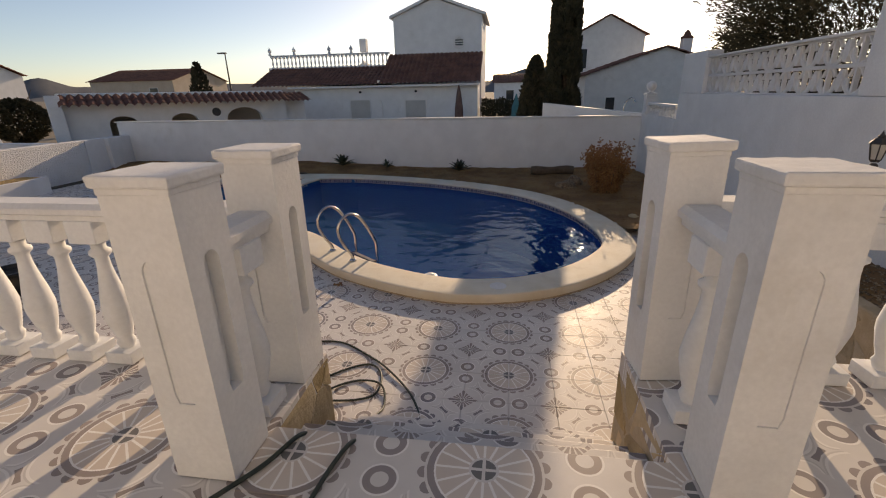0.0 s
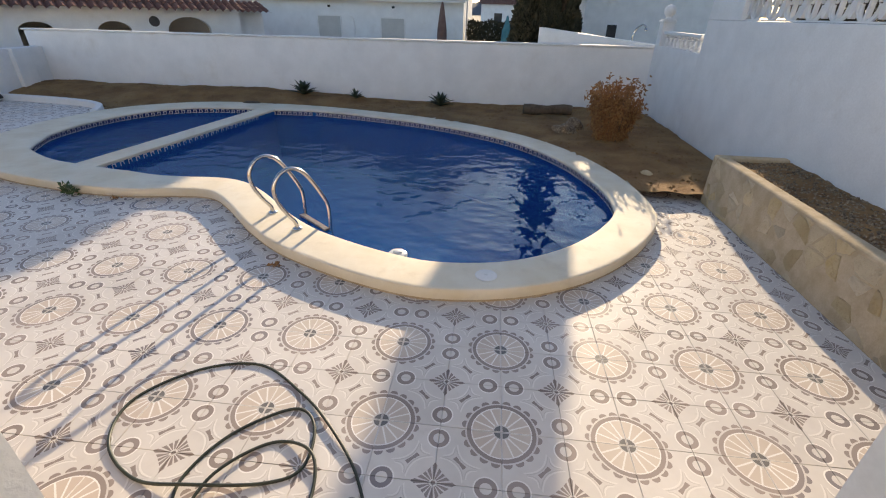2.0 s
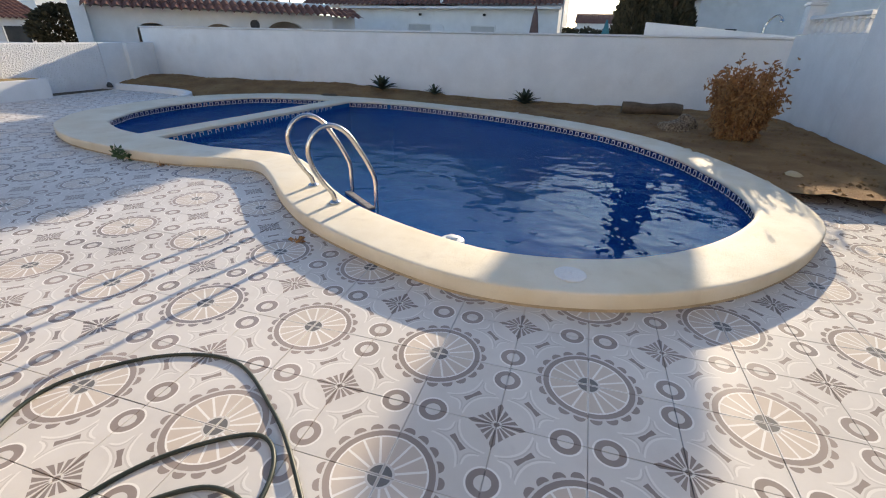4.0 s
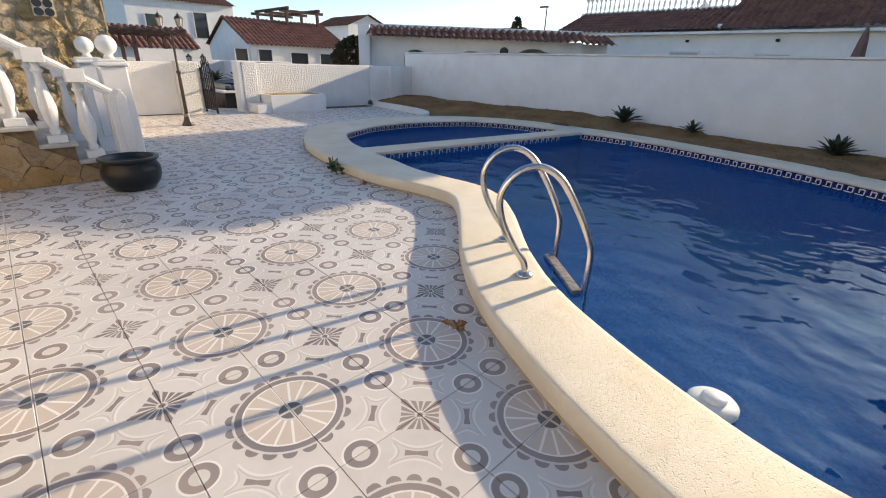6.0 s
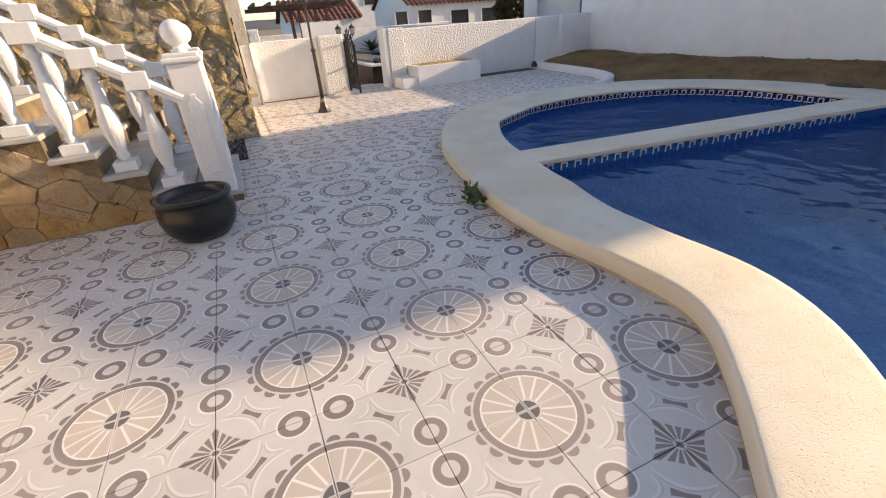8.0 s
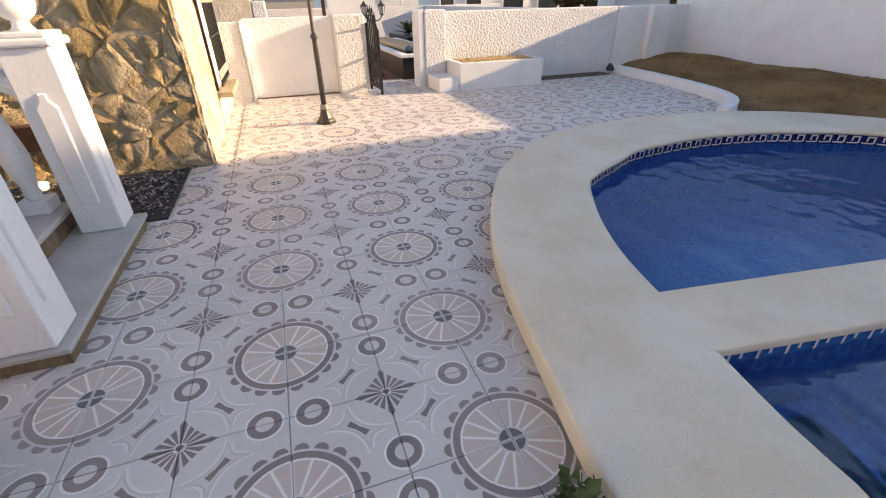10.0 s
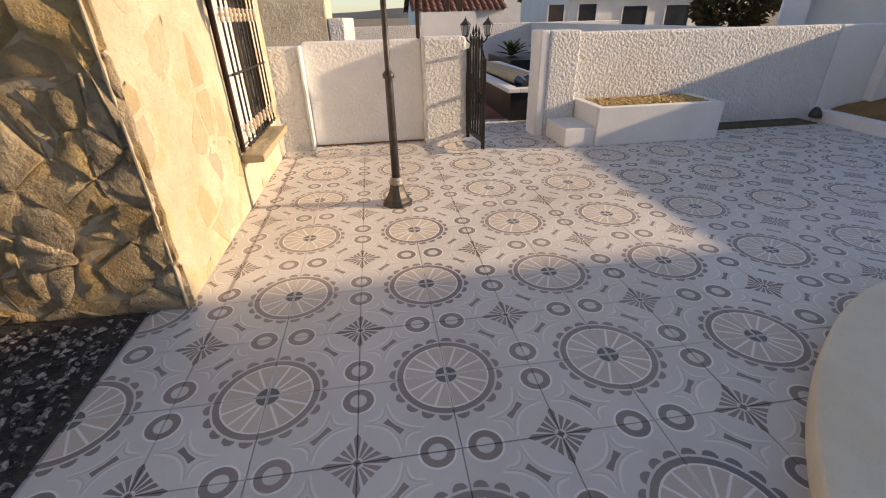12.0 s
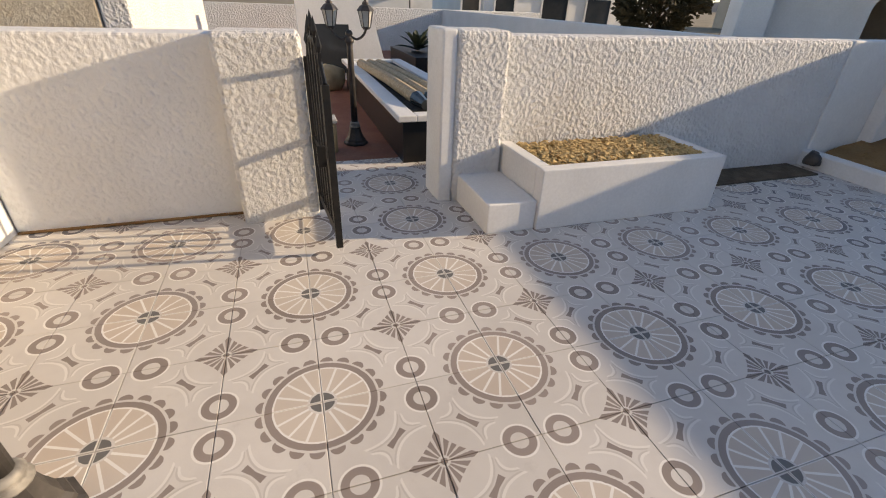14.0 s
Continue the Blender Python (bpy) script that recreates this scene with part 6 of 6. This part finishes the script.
part("pipe", tube(spline([(0, 0, 0), (0, 0, 1.6), (0.03, 0, 1.95), (0.2, 0, 2.12), (0.32, 0, 2.05)], 6), 0.018, 6), "steel", shower)
part("shower_head", lathe([(0.02, 0), (0.05, -0.05), (0.05, -0.07)], 10, at=(0.32, 0, 2.05)), "steel", shower)
for (x, y, h, mat, lab) in ((-1.75, 19.0, 2.75, "brown_canvas", "closed brown garden parasol"), (1.0, 19.0, 2.3, "teal", "closed teal garden parasol")):
    par = thing("parasol", lab, "parasol", (x, y, -0.05), 0, "closed parasols")
    part("pole", lathe([(0.03, 0), (0.03, h)], 8), "wood_dark", par)
    part("canopy", lathe([(0.12, 0.9), (0.22, 1.1), (0.2, 1.7), (0.1, h - 0.3), (0.03, h)], 10), mat, par)

# court beyond the gate
tagged(part("floor_court", box(-24.0, -12.9, 2.2, 9.0, -0.05, -0.012), "terracotta"), "terracotta paved court beyond the gate", "floor", kind="structure")
raised = thing("raised_bed", "long raised bed with dark tiled sides and white rim", "raised bed")
part("side", box(-17.6, -13.42, 4.80, 5.7, -0.01, 0.40), "tile_black", raised)
rim = bmesh.new()
for r in ((-17.7, -13.36, 4.74, 4.92), (-17.7, -13.36, 5.6, 5.78), (-13.52, -13.36, 4.921, 5.599), (-17.7, -17.5, 4.921, 5.599)):
    box(*r, 0.401, 0.46, 0.01, rim)
part("rim", rim, "white", raised, "white rim")
part("soil", box(-17.5, -13.52, 4.92, 5.6, 0.401, 0.42), "black_soil", raised)
for k, y in enumerate((5.02, 5.16, 5.3)):
    roll = thing("reed_roll", "rolled reed screening wrapped in clear plastic", "roll", (-15.3, y, 0.49), 3, "reed rolls on the raised bed")
    part("reed", tube([Vector((-1.5, 0, 0)), Vector((0, 0.02, 0.01)), Vector((1.3, 0, 0))], 0.07, 10), "reed", roll)
    part("plastic_end", tube([Vector((1.31, 0, 0)), Vector((1.6, 0.0, -0.01))], lambda s: 0.08 - 0.03 * s, 10), "glass", roll, "shiny plastic wrapping")
wall("wall_court_stucco", "rough stucco wall beyond the gate", -20.0, -14.9, 2.2, 2.45, -0.1, 1.42, "stucco", 0.02)
wall("wall_house_west", "cream rendered house wall past the stucco wall", -16.2, -14.9, -2.0, 2.19, -0.1, 3.2, "plaster_cream", 0.02)
bm = bmesh.new()
q = [(4.1, -0.05), (5.75, -0.05), (5.35, 1.5), (4.1, 1.5)]
va = [bm.verts.new((-18.5, y, z)) for y, z in q]
vb = [bm.verts.new((-18.9, y, z)) for y, z in q]
bm.faces.new(va), bm.faces.new(vb)
for k in range(4):
    bm.faces.new((va[k], va[(k + 1) % 4], vb[(k + 1) % 4], vb[k]))
tagged(part("wall_court_white", bm, "white"), "white sloped wall with a dark doorway beyond the gate", "wall", kind="structure")
tagged(part("door_1", box(-18.498, -18.48, 4.4, 5.0, 0.12, 0.95), "glass"), "small dark doorway", "door", kind="structure")
wall("wall_court_back", "white wall at the end of the court", -24.2, -24.0, 1.6, 12, -0.1, 1.15, "stucco", 0.02)
wall("wall_court_side", "white wall along the far side of the court", -24.0, -12.95, 8.6, 8.8, -0.1, 1.15, "white")
lamp_post((-14.2, 4.45, -0.01), "iron garden lamp post with twin lanterns in the court", 1.1, True, 80)
rock("rock", "brown boulder in the court", (-17.6, 4.45, 0.12), (0.3, 0.3, 0.3), 2)
block = thing("stone_block", "small rough stone block with a pale top", "block", (-14.0, 4.12, -0.012))
part("body", box(-0.11, 0.11, -0.11, 0.11, 0, 0.3, 0.02), "stone", block)
part("top", box(-0.12, 0.12, -0.12, 0.12, 0.301, 0.34, 0.01), "marble", block)
for x, y in ((-19.5, 6.6), (-19.0, 7.3)):
    agave((x, y, 0.42), 0.55, 20, int(-x), "dark spiky yucca beyond the gate")
wall("wall_court_bed", "dark bed edge in the court", -20.5, -18.2, 6.2, 7.8, -0.05, 0.42, "tile_black", 0.01)

carport = thing("court_pergola", "dark timber pergola standing beyond the court", "pergola", (-20.7, 4.9, -0.012))
for y in (-0.5, 0.5):
    for x in (-2.2, 0.0):
        part("post", box(x - 0.06, x + 0.06, y - 0.06, y + 0.06, 0, 2.0, 0.006), "wood_dark", carport)
for x in (-2.2, 0.0):
    part("beam", box(x - 0.07, x + 0.07, -2.2, 1.3, 2.001, 2.14, 0.008), "wood_dark", carport)
for k in range(7):
    y = -2.0 + k * 0.53
    part("rafter", box(-2.6, 0.4, y - 0.04, y + 0.04, 2.141, 2.24, 0.006), "wood_dark", carport)

# far hills
for k, (az, el, dist, wide) in enumerate(((-50, 1.9, 1500, 420), (-30, 1.6, 900, 700), (-8, 1.8, 1000, 600), (4, 2.9, 800, 240), (-80, 1.2, 1200, 900))):
    bm = bmesh.new()
    a = radians(az)
    c, s = Vector((math.sin(a) * dist, math.cos(a) * dist, 0)), Vector((math.cos(a), -math.sin(a), 0))
    top, low, back = [], [], []
    for q in range(31):
        f = q / 30 - 0.5
        hh = dist * math.tan(radians(el)) * max(0.02, math.cos(f * math.pi) ** 0.8) * (1 + 0.3 * noise.noise(Vector((f * 7, k * 3.3, 0))))
        p = c + s * wide * f
        low.append(bm.verts.new(p + Vector((0, 0, -2)))), top.append(bm.verts.new(p * 1.08 + Vector((0, 0, hh)))), back.append(bm.verts.new(p * 1.2 + Vector((0, 0, -2))))
    for q in range(30):
        bm.faces.new((low[q], low[q + 1], top[q + 1], top[q])), bm.faces.new((top[q], top[q + 1], back[q + 1], back[q]))
    tagged(part("backdrop", bm, "hill", smooth=True), "hazy dark hills on the horizon", "hill", kind="structure")

# ---------------------------------------------------------------- floor tiles, piece by piece
def tile_mesh(mats):
    g_ = 0.0018
    bm = box(g_, T - g_, g_, T - g_, -0.003, 0.004, 0.0012, None, 1)
    return mesh_of(bm, mats)


TILE = tile_mesh("tile")
clear_line = inset(outer, 0.46)
rest = []
left = 300
spots = []
for i in range(-33, 12):
    for j in range(-4, 28):
        x, y = i * T, j * T
        cs = [(x, y), (x + T, y), (x + T, y + T), (x, y + T)]
        if x < -13.2 or x + T > 4.5 or y < -1.4 or y > 9.2:
            continue
        if any(inside(c, clear_line) for c in cs) or all(inside(c, outer) for c in cs):
            continue
        if x + T > 3.62 or (x < -12.3 and not 3.9 < y + T / 2 < 4.9) or (x < -7.88 and x + T > -9.2 and y < 1.5) or (x < -9.2 and y < 1.6) or (x < -6.4 and y + T < 1.3 and x > -7.9):
            continue
        if y + T > 8.6 and x > -8:
            continue
        spots.append((x, y))
spots.sort(key=lambda p: min(abs(p[1] - 0.5) * 0.8 + max(0, -2.2 - p[0], p[0] - 2.0), abs(p[1] - 2.9) + max(0, -11.5 - p[0], p[0] + 3.0)))
for k, (x, y) in enumerate(spots):
    if k < 300:
        o = part("tile", TILE, None, floor)
        o.location = (x, y, 0.0004 * ((k * 7) % 5))
    else:
        rest.append((x, y))
verts, faces = [], []
g_ = 0.0018
for x, y in rest:
    k = len(verts)
    lo = [(x + a, y + b, -0.003) for a, b in ((g_, g_), (T - g_, g_), (T - g_, T - g_), (g_, T - g_))]
    hi = [(p[0], p[1], 0.004) for p in lo]
    verts += lo + hi
    faces += [(k + 4, k + 5, k + 6, k + 7)] + [(k + a, k + (a + 1) % 4, k + 4 + (a + 1) % 4, k + 4 + a) for a in range(4)]
me = bpy.data.meshes.new("tiles")
me.from_pydata(verts, [], faces)
tagged(leaf_part("tiling", me, "tile", floor), kind="stuff")
